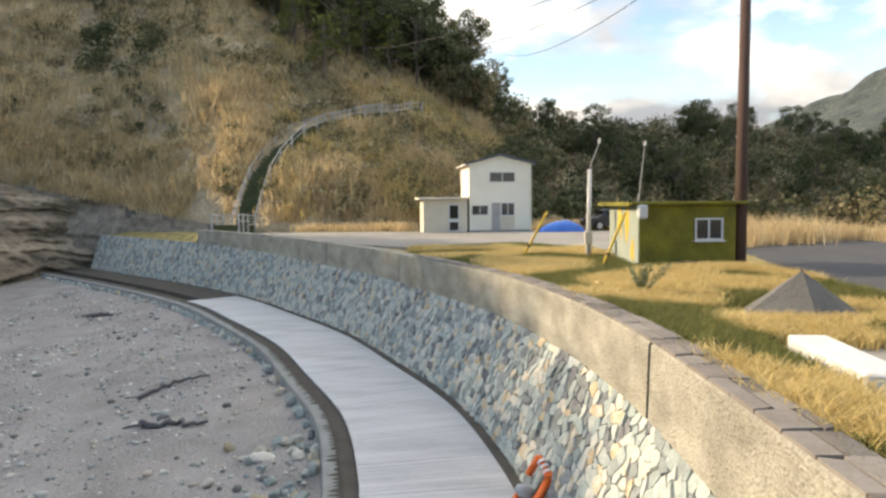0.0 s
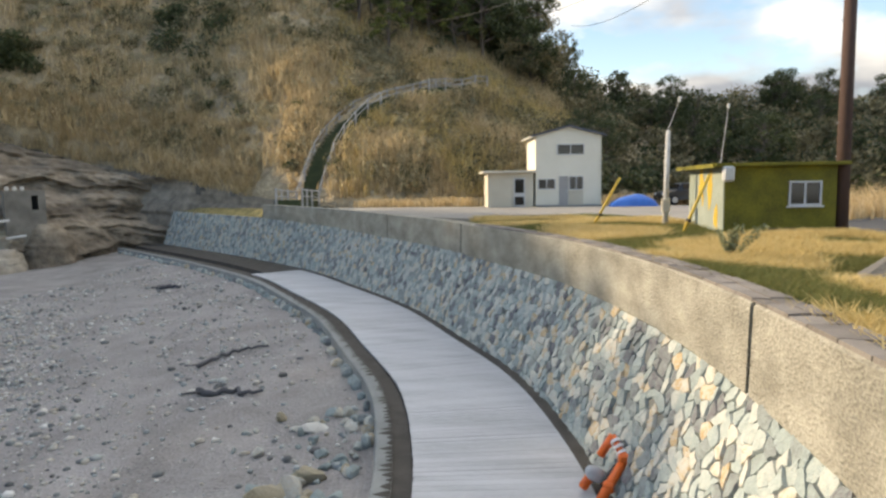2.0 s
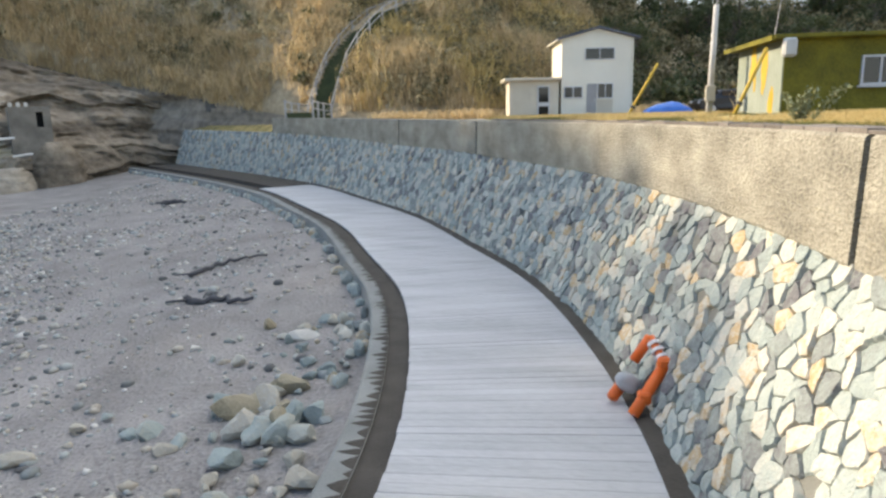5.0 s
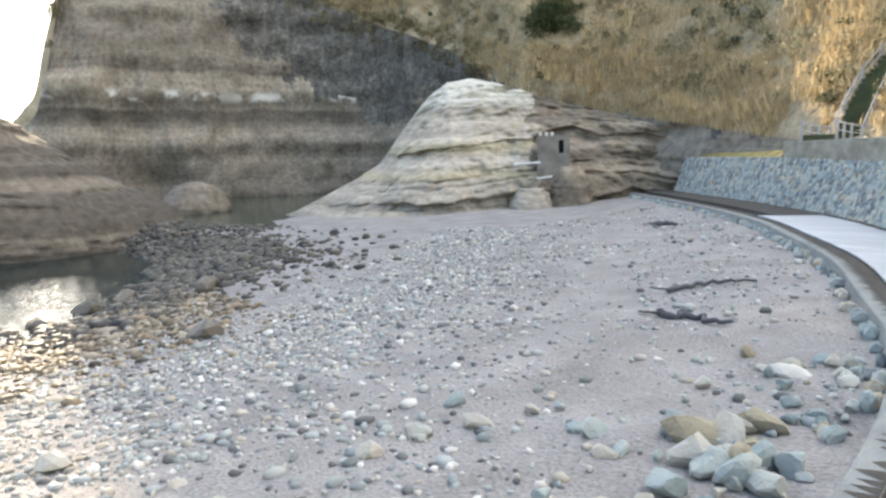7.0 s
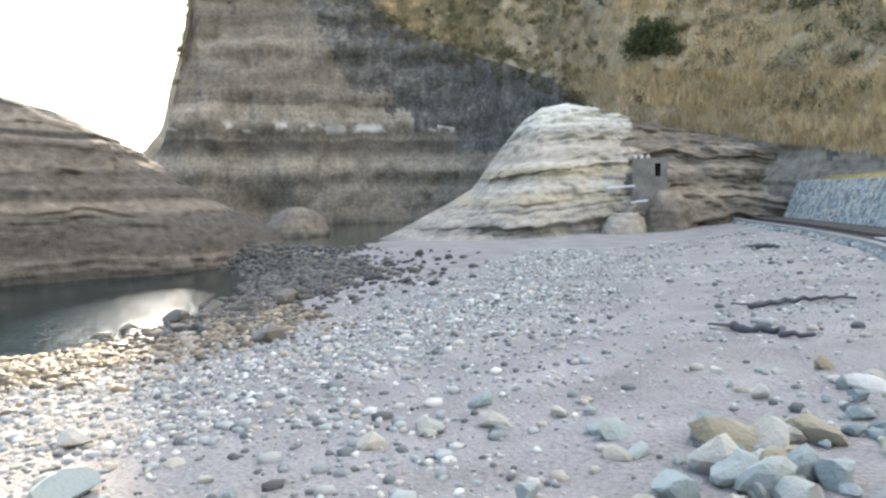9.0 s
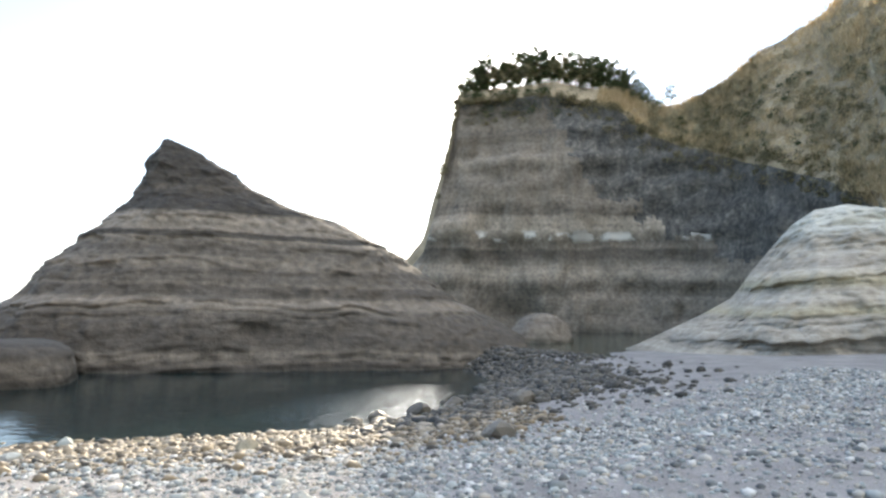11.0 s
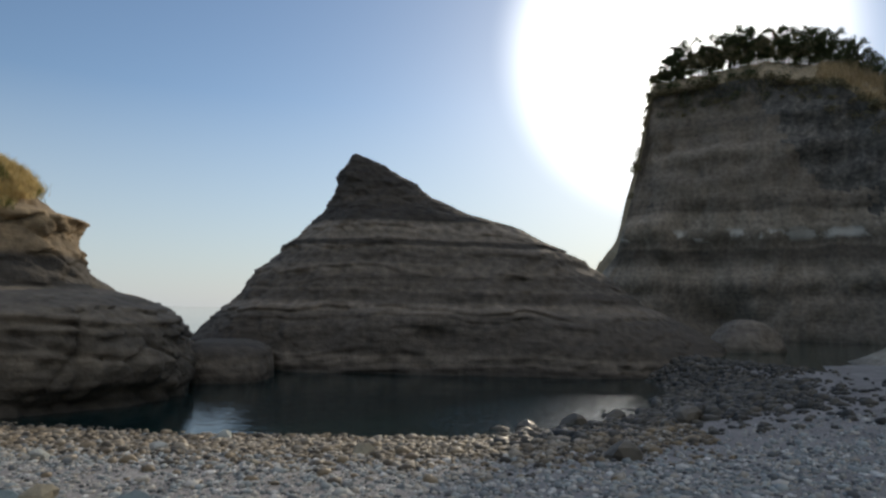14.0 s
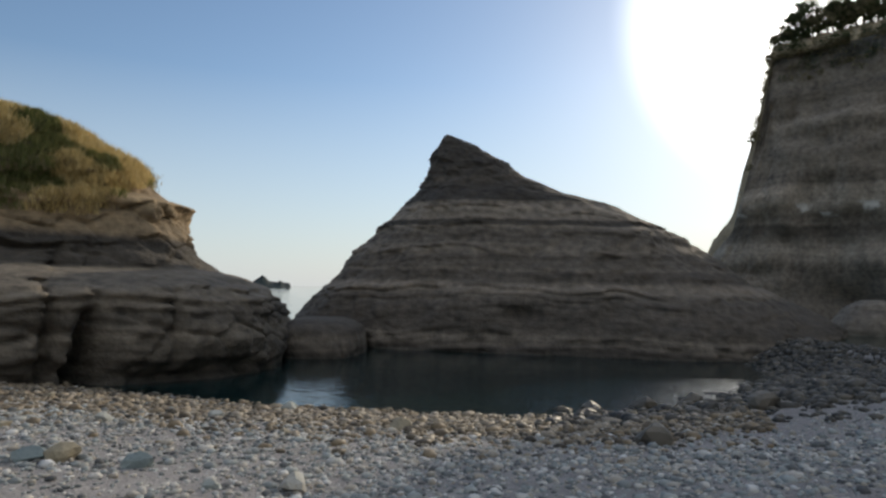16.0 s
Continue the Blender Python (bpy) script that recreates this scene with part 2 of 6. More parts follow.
def water_mat(name, col, ripple, rough=0.05, riffle=None):
    """Rippled water; riffle (x, y, radius, strength) is a shallow patch where small waves run."""
    m, n, L, b = base_mat(name, rough)
    b.inputs["Base Color"].default_value = (*col, 1)
    b.inputs["IOR"].default_value = 1.33
    geo = n.new("ShaderNodeNewGeometry")
    mp = n.new("ShaderNodeMapping")
    mp.inputs["Scale"].default_value = (2.2, 0.7, 1.0)
    mp.inputs["Rotation"].default_value = (0, 0, 0.3)
    L(geo.outputs["Position"], mp.inputs["Vector"])
    w = n.new("ShaderNodeTexNoise")
    w.inputs["Scale"].default_value = 1.1
    w.inputs["Detail"].default_value = 3.0
    L(mp.outputs["Vector"], w.inputs["Vector"])
    bp = n.new("ShaderNodeBump")
    bp.inputs["Strength"].default_value = ripple
    bp.inputs["Distance"].default_value = 0.12
    L(w.outputs["Fac"], bp.inputs["Height"])
    last = bp
    if riffle:
        x, y, radius, strength = riffle
        far = n.new("ShaderNodeVectorMath")
        far.operation = "DISTANCE"
        far.inputs[1].default_value = (x, y, SEA_Z)
        L(geo.outputs["Position"], far.inputs[0])
        edge = n.new("ShaderNodeTexNoise")
        edge.inputs["Scale"].default_value = 0.35
        edge.inputs["Detail"].default_value = 4.0
        L(geo.outputs["Position"], edge.inputs["Vector"])
        ragged = n.new("ShaderNodeMath")
        ragged.operation = "MULTIPLY_ADD"
        ragged.inputs[1].default_value = radius * 0.9
        L(edge.outputs["Fac"], ragged.inputs[0])
        L(far.outputs["Value"], ragged.inputs[2])
        fall = n.new("ShaderNodeMapRange")
        fall.inputs["From Min"].default_value, fall.inputs["From Max"].default_value = radius, radius * 1.6
        fall.inputs["To Min"].default_value, fall.inputs["To Max"].default_value = strength, 0.0
        L(ragged.outputs["Value"], fall.inputs["Value"])
        small = n.new("ShaderNodeTexNoise")
        small.inputs["Scale"].default_value = 2.2
        small.inputs["Detail"].default_value = 2.0
        L(mp.outputs["Vector"], small.inputs["Vector"])
        last = n.new("ShaderNodeBump")
        last.inputs["Distance"].default_value = 0.16
        L(fall.outputs["Result"], last.inputs["Strength"])
        L(small.outputs["Fac"], last.inputs["Height"])
        L(bp.outputs["Normal"], last.inputs["Normal"])
    L(last.outputs["Normal"], b.inputs["Normal"])
    return m


def plain(name, col, rough=0.6, metal=0.0):
    m, n, L, b = base_mat(name, rough, metal)
    b.inputs["Base Color"].default_value = (*col, 1)
    return m


M_SAND = surface("wet_sand", [(0.145, 0.135, 0.13), (0.262, 0.246, 0.236), (0.375, 0.352, 0.338)], size=1.6, bump=1.0, grain=0.07, fine=0.5)
M_PEBBLE = surface("pebble_stone", [(0.1, 0.1, 0.1), (0.24, 0.26, 0.255), (0.38, 0.41, 0.4), (0.4, 0.35, 0.28), (0.66, 0.65, 0.62)], size=0.4, grain=0.03, vary="island", amount=0.8)
M_COBBLE = surface("brown_cobble", [(0.04, 0.034, 0.024), (0.13, 0.1, 0.064), (0.26, 0.195, 0.115), (0.32, 0.28, 0.22)], size=0.4, grain=0.03, rough=0.6, vary="island", amount=0.8)
M_DARKROCK = surface("wet_rock", [(0.025, 0.023, 0.018), (0.06, 0.054, 0.042), (0.13, 0.112, 0.085)], size=0.4, grain=0.04, rough=0.5, vary="island", amount=0.7)
M_BOULDER = surface("boulder_stone", [(0.17, 0.21, 0.21), (0.3, 0.35, 0.34), (0.42, 0.38, 0.31), (0.46, 0.5, 0.49)], size=0.6, grain=0.04, vary="object", amount=0.6)
M_WALLSTONE = surface("blue_green_stone", [(0.13, 0.125, 0.14), (0.22, 0.245, 0.24), (0.29, 0.34, 0.33), (0.37, 0.41, 0.39), (0.5, 0.5, 0.45), (0.44, 0.31, 0.16)], size=0.09, grain=0.03, vary="object", amount=0.68, bump=0.9)
M_WALLSTONE2 = surface("blue_green_stone_far", [(0.13, 0.125, 0.14), (0.22, 0.245, 0.24), (0.29, 0.34, 0.33), (0.37, 0.41, 0.39), (0.5, 0.5, 0.45), (0.44, 0.31, 0.16)], size=0.09, grain=0.03, vary="island", amount=0.68, bump=0.9)
M_MORTAR = surface("dark_mortar", [(0.12, 0.125, 0.115), (0.22, 0.22, 0.2)], size=0.5, grain=0.02)
M_CONCRETE = surface("old_concrete", [(0.14, 0.133, 0.108), (0.29, 0.272, 0.222), (0.44, 0.418, 0.35)], size=0.8, grain=0.05, bump=1.0, stretch=(1, 1, 1.6), fine=0.45)
M_KERB = surface("kerb_concrete", [(0.17, 0.18, 0.175), (0.29, 0.3, 0.29)], size=0.8, grain=0.03, bump=0.6)
M_PLANK = surface("weathered_plank", [(0.33, 0.335, 0.345), (0.44, 0.45, 0.465), (0.53, 0.545, 0.56)], size=0.7, grain=0.03, vary="object", amount=0.22, stretch=(0.25, 1, 1), bump=0.3)
M_DARKBROWN = surface("dark_brown", [(0.035, 0.03, 0.025), (0.08, 0.072, 0.06)], size=0.5, grain=0.03)
M_ASPHALT = surface("asphalt", [(0.032, 0.032, 0.036), (0.058, 0.058, 0.062)], size=2.0, grain=0.02, bump=0.5)
M_GRAVEL = surface("grey_gravel", [(0.2, 0.185, 0.165), (0.3, 0.28, 0.25)], size=3.0, grain=0.04, bump=0.5)
M_LAWN = surface("dry_lawn", [(0.07, 0.075, 0.022), (0.24, 0.19, 0.065), (0.48, 0.37, 0.16)], size=0.6, grain=0.09, fine=0.5, bump=0.8)
M_HILL = surface("hill_grass", [(0.18, 0.145, 0.095), (0.36, 0.285, 0.185), (0.52, 0.42, 0.28)], size=3.0, grain=0.4, bump=0.8)
M_STRAW = surface("straw_blades", [(0.36, 0.265, 0.14), (0.58, 0.45, 0.26), (0.72, 0.6, 0.4)], size=4.0, grain=0.5, thin=0.45, vary="island", amount=0.6, bump=0.0)
M_GOLD = surface("golden_blades", [(0.36, 0.27, 0.1), (0.6, 0.46, 0.2), (0.72, 0.6, 0.33)], size=2.0, grain=0.4, thin=0.45, vary="island", amount=0.6, bump=0.0)
M_GREENBLADE = surface("green_blades", [(0.07, 0.09, 0.025), (0.15, 0.16, 0.05), (0.25, 0.21, 0.08)], size=2.0, grain=0.5, thin=0.4, vary="island", amount=0.6, bump=0.0)
M_LEAF = surface("dark_leaves", [(0.022, 0.037, 0.013), (0.055, 0.074, 0.025), (0.12, 0.122, 0.047)], size=3.0, grain=0.6, thin=0.3, vary="island", amount=0.6, bump=0.0, rough=0.6)
M_LEAF2 = surface("dull_leaves", [(0.08, 0.073, 0.037), (0.19, 0.165, 0.085), (0.32, 0.26, 0.145)], size=3.0, grain=0.6, thin=0.3, vary="island", amount=0.6, bump=0.0, rough=0.7)
M_SAGE = surface("pale_scrub", [(0.2, 0.18, 0.11), (0.36, 0.32, 0.205), (0.5, 0.45, 0.31)], size=3.0, grain=0.6, thin=0.35, vary="island", amount=0.6, bump=0.0, rough=0.8)
M_PINE = surface("pine_needles", [(0.03, 0.05, 0.015), (0.08, 0.1, 0.02), (0.18, 0.18, 0.03)], size=4.0, grain=0.6, vary="island", amount=0.5, bump=0.0)
M_BARK = surface("bark", [(0.06, 0.05, 0.04), (0.15, 0.12, 0.1)], size=0.6, grain=0.05, stretch=(1, 1, 0.2))
CLIFF_BEDS = [(-5, 0.4), (-2.5, 0.5), (-1.5, 0.8), (3, 1.0), (6.5, 1.1), (9.2, 1.15), (9.9, 0.75), (11.2, 0.5), (12.4, 0.42), (12.9, 0.9), (14.2, 0.75), (15.2, 1.1), (17.2, 1.3), (18.6, 1.2), (19.2, 0.7), (20.2, 0.95), (24, 0.85), (29, 0.9), (34, 0.62), (38, 0.7), (46, 0.5)]
M_CLIFF = strata("cliff_strata", [(0.075, 0.068, 0.058), (0.17, 0.155, 0.135), (0.27, 0.25, 0.215), (0.4, 0.375, 0.33)], band=2.6, streak=0.3, span=(-5.0, 46.0), zones=beds(CLIFF_BEDS, 1.1, (-5.0, 46.0)), chalk=16.0, warp_by=2.2, lo=0.33, width=0.34, rough_grain=0.38)
M_DARKCLIFF = strata("dark_broken_cliff", [(0.03, 0.028, 0.026), (0.075, 0.07, 0.063), (0.135, 0.126, 0.112), (0.26, 0.235, 0.2)], band=2.2, streak=0.45, warp_by=5.0, lo=0.35, width=0.28, rough_grain=0.4)
STACK_BEDS = [(-4.5, 0.3), (-3.3, 0.38), (-3.0, 0.9), (-2.2, 0.95), (-1.9, 0.5), (-0.6, 0.65), (0.4, 0.85), (1.2, 0.85), (1.6, 1.3), (2.1, 1.25), (2.5, 0.65), (3.2, 0.6), (3.5, 0.95), (4.6, 0.8), (5.2, 1.05), (7.2, 0.9), (7.7, 1.25), (7.9, 0.35), (8.3, 0.4), (8.5, 1.35), (9.9, 1.75), (10.2, 1.3), (10.4, 0.3), (12.2, 0.34), (12.6, 0.55), (13.3, 0.3), (15, 0.4), (20, 0.3)]
M_STACK = strata("sea_stack_strata", [(0.04, 0.037, 0.033), (0.1, 0.092, 0.08), (0.165, 0.15, 0.128), (0.27, 0.245, 0.205)], band=1.9, streak=0.2, span=(-5.0, 20.0), zones=beds(STACK_BEDS, 0.6, (-5.0, 20.0)), warp_by=1.2, lo=0.33, width=0.34, rough_grain=0.36)
# rock beds, plus painted recess shade at 3-4 m and sunlit tan soil above
HEAD_BEDS_LIGHT = [(-4.5, 0.3), (-3.3, 0.4), (-2.8, 0.75), (-1.8, 0.6), (-0.9, 1.0), (-0.4, 0.7), (0.6, 1.05), (1.2, 1.25), (1.9, 0.9), (2.4, 1.0), (2.8, 0.4), (4.4, 0.42), (4.9, (1.5, 1.2, 0.85)), (7.0, (2.3, 1.8, 1.2)), (8.5, (1.9, 1.5, 1.05)), (10, (1.3, 1.1, 0.85)), (14, (1.2, 1.0, 0.75))]
M_HEAD = strata("headland_strata", [(0.045, 0.041, 0.035), (0.105, 0.096, 0.08), (0.17, 0.155, 0.128), (0.26, 0.235, 0.195)], band=1.7, streak=0.22, span=(-5.0, 15.0), zones=beds(HEAD_BEDS_LIGHT, 0.5, (-5.0, 15.0)), warp_by=1.0, lo=0.33, width=0.34, rough_grain=0.4)
KNOB_BEDS = [(-3, 0.55), (-2.2, 0.8), (-1.4, 1.1), (-0.8, 0.85), (0, 1.1), (1.2, 0.9), (1.7, (1.0, 0.9, 0.68)), (2.6, 1.15), (3.4, 0.95), (4.2, (1.1, 1.0, 0.76)), (5.2, 1.15), (5.6, 0.8), (6.2, 1.1), (8.0, 1.0), (8.5, (1.15, 1.13, 1.08)), (9.6, (1.5, 1.5, 1.45)), (13, (1.7, 1.7, 1.66))]
# the darkest ramp colour adds ledge shadows to the pale rock's own banding
M_KNOB = strata("pale_strata", [(0.09, 0.083, 0.07), (0.27, 0.255, 0.22), (0.4, 0.385, 0.345), (0.53, 0.515, 0.475)], band=0.9, streak=0.14, span=(-3.0, 13.0), zones=beds(KNOB_BEDS, 0.5, (-3.0, 13.0)), warp_by=1.0, lo=0.33, width=0.34, rough_grain=0.32)
# bed colours; the dark stops paint in shadow lines under the ledges
LEDGE_BEDS_SHADED = [(-3, 0.6), (0, 0.9), (1.2, 0.7), (2.0, 1.25), (2.8, 0.8), (3.6, 0.6), (4.2, 1.1), (5.5, 0.75), (6.2, 1.2), (7.2, 0.65), (8.0, 1.0), (9.2, 0.5), (13, 0.6)]
M_LEDGE = strata("brown_ledge_strata", [(0.07, 0.06, 0.048), (0.16, 0.14, 0.112), (0.25, 0.225, 0.185), (0.36, 0.33, 0.28)], band=1.5, streak=0.3, span=(-3.0, 13.0), zones=beds(LEDGE_BEDS_SHADED, 0.6, (-3.0, 13.0)), warp_by=1.2, lo=0.33, width=0.34, rough_grain=0.42)
SEA_Z = -3.6
M_SEA = water_mat("sea_water", (0.004, 0.018, 0.02), 0.25, 0.04, (-37, 8.5, 11.0, 0.42))
M_POOL = water_mat("pool_water", (0.006, 0.03, 0.024), 0.1)
M_MOUNT = surface("far_woods", [(0.015, 0.025, 0.027), (0.04, 0.052, 0.048), (0.085, 0.09, 0.075)], size=14.0, grain=4.0, bump=1.0, fine=0.5)
M_WHITE = surface("white_siding", [(0.68, 0.64, 0.54), (0.78, 0.745, 0.65)], size=1.5, grain=0.05, bump=0.15, rough=0.7)
M_CREAM = surface("cream_boards", [(0.5, 0.45, 0.36), (0.62, 0.57, 0.47)], size=1.0, grain=0.05, bump=0.2)
M_ROOF = surface("blue_grey_roof", [(0.05, 0.06, 0.09), (0.1, 0.11, 0.14)], size=1.0, grain=0.1, rough=0.5)
M_GLASS = plain("dark_glass", (0.015, 0.017, 0.02), 0.08)
M_GREYDOOR = surface("grey_door", [(0.28, 0.27, 0.27), (0.36, 0.35, 0.34)], size=0.8, grain=0.05, rough=0.6)
M_ALU = surface("aluminium_frame", [(0.45, 0.45, 0.46), (0.6, 0.6, 0.6)], size=0.5, grain=0.05, rough=0.4)
M_OLIVE = surface("mossy_olive_wall", [(0.07, 0.065, 0.012), (0.15, 0.135, 0.015), (0.24, 0.2, 0.02)], size=0.8, grain=0.05, bump=0.3)
M_GREYGREEN = surface("grey_green_panel", [(0.2, 0.24, 0.2), (0.31, 0.34, 0.3)], size=0.7, grain=0.05)
M_YELLOW = surface("yellow_paint", [(0.42, 0.28, 0.03), (0.58, 0.4, 0.05)], size=0.4, grain=0.03, rough=0.6)
M_POLE = surface("brown_pole", [(0.05, 0.028, 0.022), (0.1, 0.06, 0.05)], size=0.6, grain=0.03, stretch=(1, 1, 0.15))
M_POSTC = surface("pale_post", [(0.4, 0.39, 0.37), (0.55, 0.54, 0.52)], size=0.5, grain=0.03)
M_ORANGE = surface("orange_plastic", [(0.62, 0.1, 0.015), (0.8, 0.16, 0.02)], size=0.3, grain=0.03, rough=0.45, bump=0.1)
M_REFLECT = plain("white_reflective_band", (0.7, 0.7, 0.72), 0.35)
M_GREYCLOTH = surface("grey_sandbag", [(0.3, 0.32, 0.34), (0.48, 0.5, 0.52)], size=0.2, grain=0.02)
M_TARP = surface("blue_tarp", [(0.02, 0.1, 0.4), (0.04, 0.18, 0.6)], size=0.5, grain=0.08, rough=0.45)
M_TENT = surface("grey_sheet", [(0.085, 0.08, 0.075), (0.13, 0.125, 0.115)], size=0.6, grain=0.05, rough=0.8)
M_WBLOCK = surface("white_block", [(0.48, 0.48, 0.46), (0.62, 0.61, 0.59)], size=0.6, grain=0.03)
M_FLAG = surface("flagstone", [(0.08, 0.07, 0.063), (0.17, 0.148, 0.13), (0.25, 0.225, 0.2)], size=0.5, grain=0.04, vary="object", amount=0.5)
M_DRIFT = surface("driftwood_grey", [(0.05, 0.05, 0.055), (0.11, 0.11, 0.12)], size=0.4, grain=0.02)
M_CABLE = plain("black_cable", (0.03, 0.03, 0.03), 0.6)
M_CARBLUE = plain("blue_car_paint", (0.01, 0.09, 0.5), 0.25)
M_TYRE = plain("tyre_rubber", (0.02, 0.02, 0.02), 0.8)
M_RIM = plain("alloy_rim", (0.45, 0.45, 0.46), 0.35, 0.8)
M_DARKCAR = plain("dark_car_paint", (0.015, 0.016, 0.02), 0.3)
M_RAIL = surface("weathered_rail", [(0.27, 0.265, 0.26), (0.45, 0.44, 0.43)], size=0.5, grain=0.04)
M_OLDCONC = surface("stained_concrete", [(0.1, 0.09, 0.075), (0.18, 0.165, 0.14), (0.26, 0.24, 0.205)], size=1.0, grain=0.05)
M_WHITESTONE = surface("white_stone", [(0.5, 0.48, 0.44), (0.68, 0.66, 0.6)], size=0.3, grain=0.03)
M_DARK = plain("dark_void", (0.01, 0.01, 0.01), 0.9)


# mesh helpers
def mesh_of(name, verts, faces, mats, smooth=False, index=None):
    me = bpy.data.meshes.new(name)
    me.from_pydata([tuple(map(float, v)) for v in verts], [], [tuple(map(int, f)) for f in faces])
    for m in mats if isinstance(mats, (list, tuple)) else [mats]:
        me.materials.append(m)
    if index is not None:
        me.polygons.foreach_set("material_index", np.asarray(index, dtype=np.int32))
    if smooth:
        me.polygons.foreach_set("use_smooth", np.ones(len(me.polygons), dtype=bool))
    me.update()
    return me


def obj(name, verts, faces, mats, parent=None, label="", smooth=False, index=None, at=None):
    ob = new(name, mesh_of(name, verts, faces, mats, smooth, index))
    if parent is not None:
        ob.parent = parent
    if at is not None:
        ob.matrix_basis = at
    if label:
        ob["label"] = label
    return ob


def part(name, bm, material, parent, label="", smooth=False):
    me = bpy.data.meshes.new(name)
    bm.to_mesh(me)
    bm.free()
    me.materials.append(material)
    if smooth:
        me.polygons.foreach_set("use_smooth", np.ones(len(me.polygons), dtype=bool))
    ob = new(name, me)
    ob.parent = parent
    if label:
        ob["label"] = label
    return ob


def thing(name, m, label, category, group="", kind=""):
    ob = new(name)
    ob.matrix_basis = m
    ob.empty_display_size = 0.2
    return tagged(ob, label, category, group, kind)


def box(bm, lo, hi, bevel=0.0, m=None):
    c = [(a + b) / 2 for a, b in zip(lo, hi)]
    s = [b - a for a, b in zip(lo, hi)]
    mat = (m or Matrix()) @ Matrix.Translation(c) @ Matrix.Diagonal((*s, 1))
    r = bmesh.ops.create_cube(bm, size=1.0, matrix=mat)
    if bevel:
        edges = list({e for v in r["verts"] for e in v.link_edges})
        bmesh.ops.bevel(bm, geom=edges, offset=bevel, segments=1, affect="EDGES")
    return bm


def boxed(lo, hi, bevel=0.0, m=None):
    return box(bmesh.new(), lo, hi, bevel, m)


def tube(bm, pts, r, sides=8, r_end=None):
    pts = [Vector(p) for p in pts]
    rings = []
    for i, p in enumerate(pts):
        d = (pts[min(i + 1, len(pts) - 1)] - pts[max(i - 1, 0)]).normalized()
        a = d.orthogonal().normalized() if i == 0 else (rings[-1][1] - d * rings[-1][1].dot(d)).normalized()
        b = d.cross(a)
        k = i / max(1, len(pts) - 1)
        rr = r if r_end is None else r * (1 - k) + r_end * k
        vs = [bm.verts.new(p + (a * math.cos(2 * math.pi * j / sides) + b * math.sin(2 * math.pi * j / sides)) * rr) for j in range(sides)]
        rings.append((vs, a))
    for (v0, _), (v1, _) in zip(rings, rings[1:]):
        for j in range(sides):
            bm.faces.new((v0[j], v0[(j + 1) % sides], v1[(j + 1) % sides], v1[j]))
    bm.faces.new(list(reversed(rings[0][0])))
    bm.faces.new(rings[-1][0])
    return bm


def tubed(pts, r, sides=8, r_end=None):
    return tube(bmesh.new(), pts, r, sides, r_end)


def grid_faces(nu, nv, wrap=False):
    f = []
    for i in range(nu - 1):
        for j in range(nv if wrap else nv - 1):
            k = (j + 1) % nv
            f.append((i * nv + j, i * nv + k, (i + 1) * nv + k, (i + 1) * nv + j))
    return f


def fbm(p, scale, octaves=4):
    return noise.fractal(Vector(p) / scale, 0.9, 2.1, octaves)


# line of the sea wall's foot, from south to north-west
FOOT = [(1.35, -40), (1.35, -20), (1.35, -6), (1.35, 0), (1.3, 5), (1.0, 9.7), (0.2, 13.6), (-1.0, 17.2), (-2.9, 20.9), (-5.7, 26), (-9.6, 31.3), (-14.2, 37), (-22.3, 44.5), (-35, 54.8)]


def resample(ctrl, step):
    out = []
    c = [Vector(p) for p in ctrl]
    c = [c[0] * 2 - c[1]] + c + [c[-1] * 2 - c[-2]]
    for i in range(1, len(c) - 2):
        for k in range(24):
            t = k / 24
            a, b, d, e = c[i - 1:i + 3]
            out.append(0.5 * (2 * b + (d - a) * t + (2 * a - 5 * b + 4 * d - e) * t * t + (3 * b - a - 3 * d + e) * t ** 3))
    out.append(c[-2])
    p = np.array([tuple(v) for v in out])
    s = np.r_[0, np.cumsum(np.linalg.norm(np.diff(p, axis=0), axis=1))]
    q = np.arange(0, s[-1], step)
    return np.c_[np.interp(q, s, p[:, 0]), np.interp(q, s, p[:, 1])], q


LINE, LINE_S = resample(FOOT, 0.1)
TANG = np.gradient(LINE, axis=0)
TANG /= np.linalg.norm(TANG, axis=1)[:, None]
NORM = np.c_[TANG[:, 1], -TANG[:, 0]]
S_END = LINE_S[-1]


def on_line(s, off):
    """Point at arc length s, off metres towards the land."""
    p = np.stack([np.interp(s, LINE_S, LINE[:, 0]), np.interp(s, LINE_S, LINE[:, 1])], -1)
    n = np.stack([np.interp(s, LINE_S, NORM[:, 0]), np.interp(s, LINE_S, NORM[:, 1])], -1)
    return p + n * np.asarray(off)[..., None]


def s_at_y(y):
    return float(np.interp(y, LINE[:, 1], LINE_S))


S_Y = s_at_y
BATTER = 1.08


def stone_top(s):
    return float(np.interp(s, [S_Y(20), S_Y(30), S_Y(43), S_END], [2.45, 2.5, 2.85, 3.0]))


def wall_top(s):
    return float(np.interp(s, [S_Y(18), S_Y(29), S_Y(43), S_END], [3.5, 3.58, 3.78, 3.85]))


DECK_Z = 0.05
DECK_W = 3.05
S_CONC_END = S_Y(43.2)
S_DECK_END = S_Y(37.6)

# beach
SHORE = LINE - NORM * (DECK_W + 0.75)
SHORE_S = SHORE[::6]


